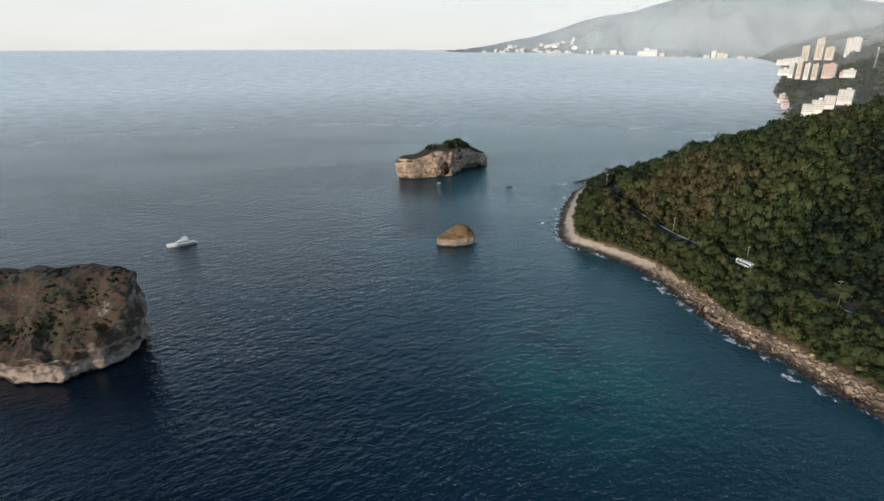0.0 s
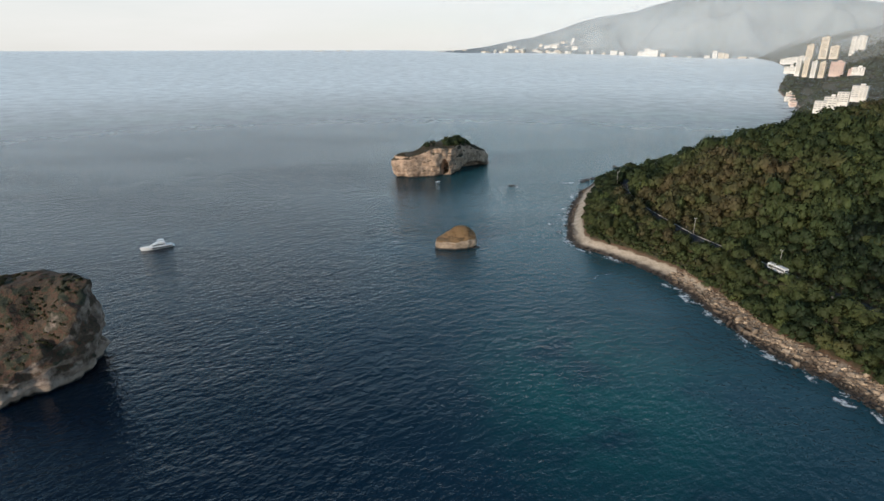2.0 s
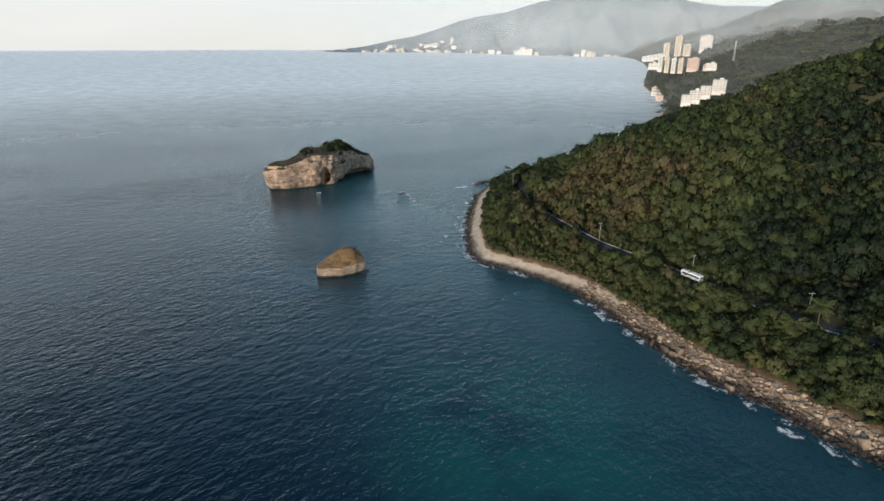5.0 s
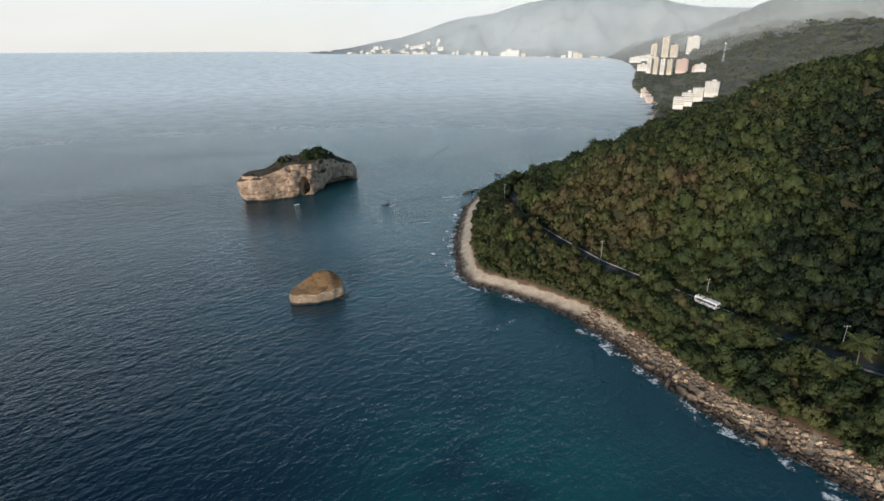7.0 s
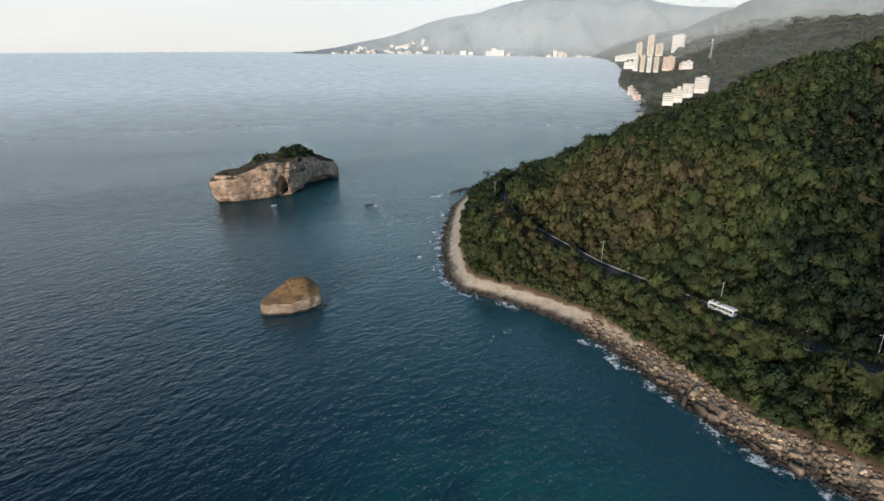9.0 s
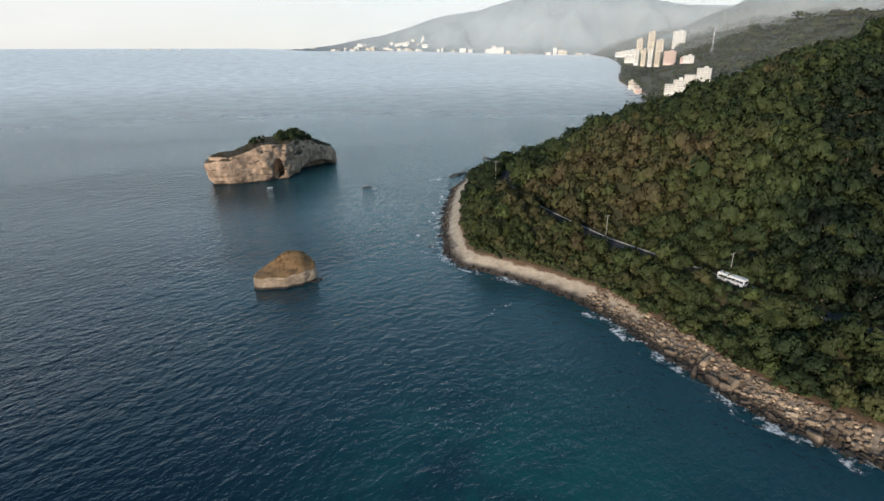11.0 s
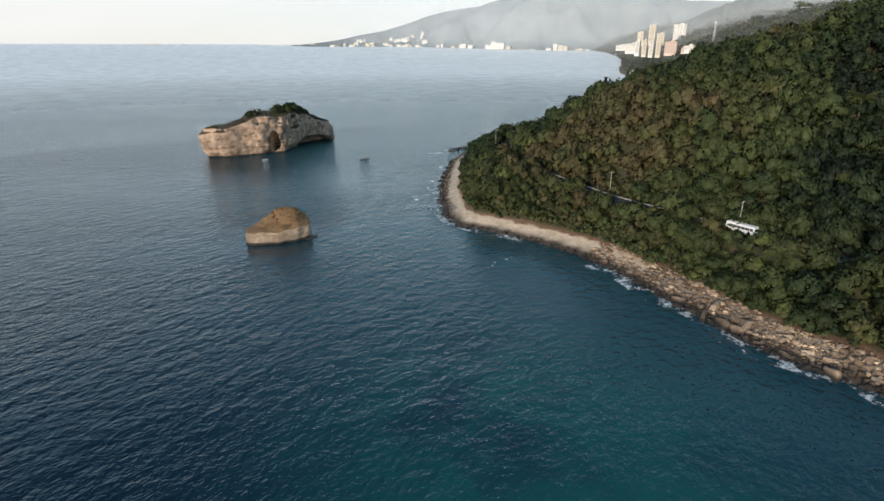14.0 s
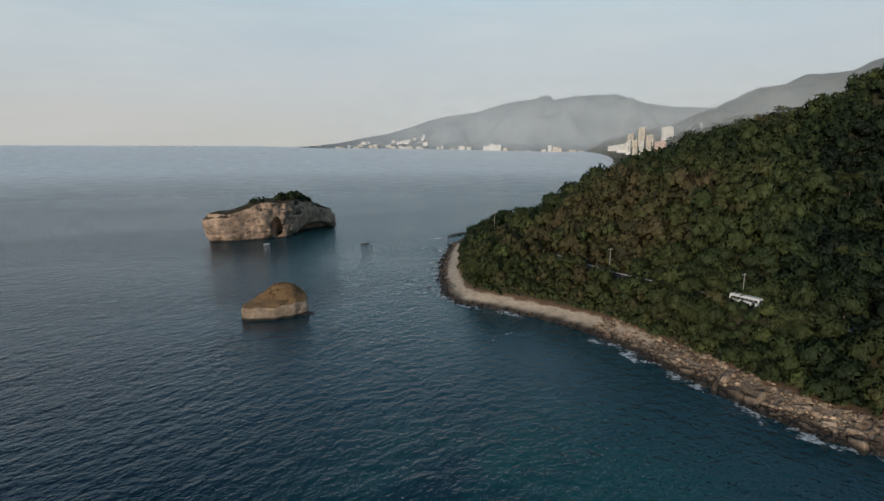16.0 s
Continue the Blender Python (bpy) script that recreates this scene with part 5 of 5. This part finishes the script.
STONES = [stone_mesh(k) for k in range(7)]
r_st = np.random.default_rng(17)


def along_shore(y0, y1, d0, d1, count):
    """Places by the shore line between two northings, at distances inland."""
    out = []
    seg = [(a, b) for a, b in zip(SHORE[:-1], SHORE[1:]) if a[1] < y1 and b[1] > y0]
    lens = np.array([np.hypot(*(b - a)) for a, b in seg])
    while len(out) < count:
        a, b = seg[r_st.choice(len(seg), p=lens / lens.sum())]
        t = r_st.uniform()
        n = np.array([b[1] - a[1], -(b[0] - a[0])]) / np.hypot(*(b - a))
        p = a + (b - a) * t + n * r_st.uniform(d0, d1)
        if y0 < p[1] < y1:
            out.append(p)
    return np.array(out)


big = np.vstack([along_shore(158, 285, -1.5, 9.5, 235), along_shore(340, 470, -2.0, 2.5, 30), along_shore(470, 530, -4, 4, 15)])
bz = np.maximum(height(big), -0.6)
first = {}
for (x, y), z in zip(big, bz):
    k = int(r_st.integers(0, 7))
    s = r_st.choice([0.55, 0.85, 1.2, 1.9], p=[0.36, 0.38, 0.20, 0.06]) * (1.0 if y < 240 else 0.75)
    m = pose(x, y, z + 0.3 * s, r_st.uniform(-25, 25), r_st.uniform(-25, 25), r_st.uniform(0, 360))
    if k not in first:
        first[k] = tagged(put("boulder", STONES[k], None, smooth_shade=False), "weathered tan boulder lying on the rocky shore", "boulder", "boulders along the shore")
        first[k].matrix_basis = m
        ob = first[k]
    else:
        ob = copy_thing(first[k], m)
    ob.scale = (s * r_st.uniform(0.75, 1.35), s * r_st.uniform(0.7, 1.1), s * r_st.uniform(0.75, 1.4))

small_kinds = []
for k in range(7):
    bm = split_block(50 + k, 11)
    bmesh.ops.triangulate(bm, faces=bm.faces)
    bm.verts.index_update()
    bm.faces.ensure_lookup_table()
    small_kinds.append((np.array([v.co[:] for v in bm.verts]), np.array([[v.index for v in f.verts] for f in bm.faces])))
    bm.free()
sm = np.vstack([along_shore(158, 290, -1.0, 11.0, 2600), along_shore(290, 350, -0.8, 2.0, 130), along_shore(345, 470, -1.5, 4.0, 320)])
woods("shingle", sm, np.maximum(height(sm), -0.3) + r_st.uniform(0.05, 0.45, len(sm)), small_kinds, r_st.choice([0.22, 0.4, 0.65, 0.95], len(sm), p=[0.36, 0.34, 0.2, 0.10]), "loose pale stones and shingle along the shore", 41, M_BOULDER)

# rocks just off the headland
REEF = stone_mesh(11, 0.12)
REEF.materials.clear()
REEF.materials.append(M_REEF)
reef = None
for n_r, (x, y, s) in enumerate(((60, 487, 1.6), (62.5, 489, 1.3), (65, 486, 0.9), (174, 567, 2.6), (182, 562, 2.2), (131, 510, 3.0), (137, 514, 2.8), (126, 504, 2.2), (76, 362, 1.0), (21.0, 334, 1.8))):
    m = pose(x, y, -0.1, 8, -6, n_r * 47)
    if reef is None:
        reef = ob = put("reef_rock", REEF, None, smooth_shade=False, m=m)
        tagged(reef, "dark wet reef rock just above the water", "rock", "reef rocks")
    else:
        ob = copy_thing(reef, m)
    ob.scale = (s * 1.3, s, s * 0.6)

for n_r in range(34):                                # rocks along the far shore
    k = n_r / 33
    x, y = np.interp(k, [0, 0.45, 1], [572, 664, 780]), np.interp(k, [0, 0.45, 1], [934, 1062, 1300])
    ob = copy_thing(reef, pose(x + r_st.uniform(-7, 5), y + r_st.uniform(-5, 5), 0.6, 8, -6, n_r * 61))
    ob.scale = (r_st.uniform(4, 8), r_st.uniform(4, 6), r_st.uniform(2, 4))

# stone groynes on the far beach
for n_g, (x, y, ln) in enumerate(((628, 1024, 50), (652, 1056, 46), (664, 1094, 50), (684, 1144, 46), (734, 1229, 44), (770, 1304, 50))):
    v = np.stack(np.meshgrid(np.linspace(-1, 1, 25), np.linspace(-1, 1, 9)), -1).reshape(-1, 2)
    z = 2.2 * np.clip(1.15 - np.abs(v[:, 1]) ** 2 - np.abs(v[:, 0]) ** 6, -0.4, 1) + 0.5 * vnoise(v[:, 0] * 9, v[:, 1] * 3, n_g)
    me = mesh_np("groyne", np.column_stack([v[:, 0] * ln / 2, v[:, 1] * 4, z]), grid_faces(25, 9))
    tagged(put("groyne", me, M_REEF, m=pose(x, y, 0, 0, 0, 8 + n_g * 2), smooth_shade=False), "low dark stone groyne running out from the beach", "groyne", "groynes")

# ---------------------------------------------------------------- foam
def foam_ribbon(y0, y1, d_in_, d_out, seed):
    seg = SHORE[(SHORE[:, 1] >= y0 - 30) & (SHORE[:, 1] <= y1 + 40)]
    s = np.concatenate([[0], np.cumsum(np.hypot(*np.diff(seg, axis=0).T))])
    q = np.arange(0, s[-1], 1.2)
    c = np.column_stack([np.interp(q, s, seg[:, 0]), np.interp(q, s, seg[:, 1])])
    for _ in range(4):
        c[1:-1] = (c[:-2] + 2 * c[1:-1] + c[2:]) / 4
    t = np.gradient(c, axis=0)
    nrm = np.column_stack([t[:, 1], -t[:, 0]]) / np.hypot(*t.T)[:, None]
    k = np.linspace(0, 1, 7)
    wob = 1 + 0.45 * vnoise(q / 9.0, q * 0, seed) + 0.25 * vnoise(q / 3.1, q * 0, seed + 2)
    v = np.concatenate([np.column_stack([c + nrm * (d_in_ + (d_out - d_in_) * kk * wob)[:, None], np.full(len(c), 0.16 + 0.05 * math.sin(3 * kk))]) for kk in k])
    me = mesh_np("foam", v, grid_faces(len(c), 7))
    at = me.attributes.new("across", "FLOAT", "POINT")
    ends = np.clip(np.minimum(np.arange(len(c)), len(c) - 1 - np.arange(len(c))) / 12, 0, 1)
    at.data.foreach_set("value", np.concatenate([ends * math.sin(math.pi * (0.12 + 0.88 * kk)) ** 0.8 for kk in k]).astype(np.float32))
    ob = put("foam", me, M_FOAM)
    return tagged(ob, "broken white surf along the rocky shore", "surf", kind="stuff")


foam_ribbon(150, 255, 0.8, -6.0, 1.0)
foam_ribbon(330, 440, 0.6, -5.6, 2.0)


def foam_patch(x, y, w, d, yaw, seed):
    th = np.linspace(0, 2 * np.pi, 25)[:-1]
    rows, val = [], []
    for k in np.linspace(1.0, 0.02, 6):
        wob = 1 + 0.3 * vnoise(th * 1.6, th * 0, seed)
        rows.append(np.column_stack([w * k * np.cos(th) * wob, d * k * np.sin(th) * wob, np.full(24, 0.18)]))
        val.append(np.full(24, (1 - k) * 1.3))
    me = mesh_np("foam", np.vstack(rows), grid_faces(24, 6, True))
    me.attributes.new("across", "FLOAT", "POINT").data.foreach_set("value", np.concatenate(val).astype(np.float32))
    ob = put("foam", me, M_FOAM, m=pose(x, y, 0, 0, 0, yaw))
    return tagged(ob, "patch of white surf over a hidden reef", "surf", kind="stuff")


for fx, fy, fw, fdp, fyaw in ((83, 290, 8, 2.4, 25), (72, 381, 3, 6, -20), (113, 500, 10, 5, 20), (126, 506, 8, 5, 30), (63, 484, 5, 3, 0), (-2, 330, 3, 2, 0)):
    foam_patch(fx, fy, fw, fdp, fyaw, fx * 0.1)
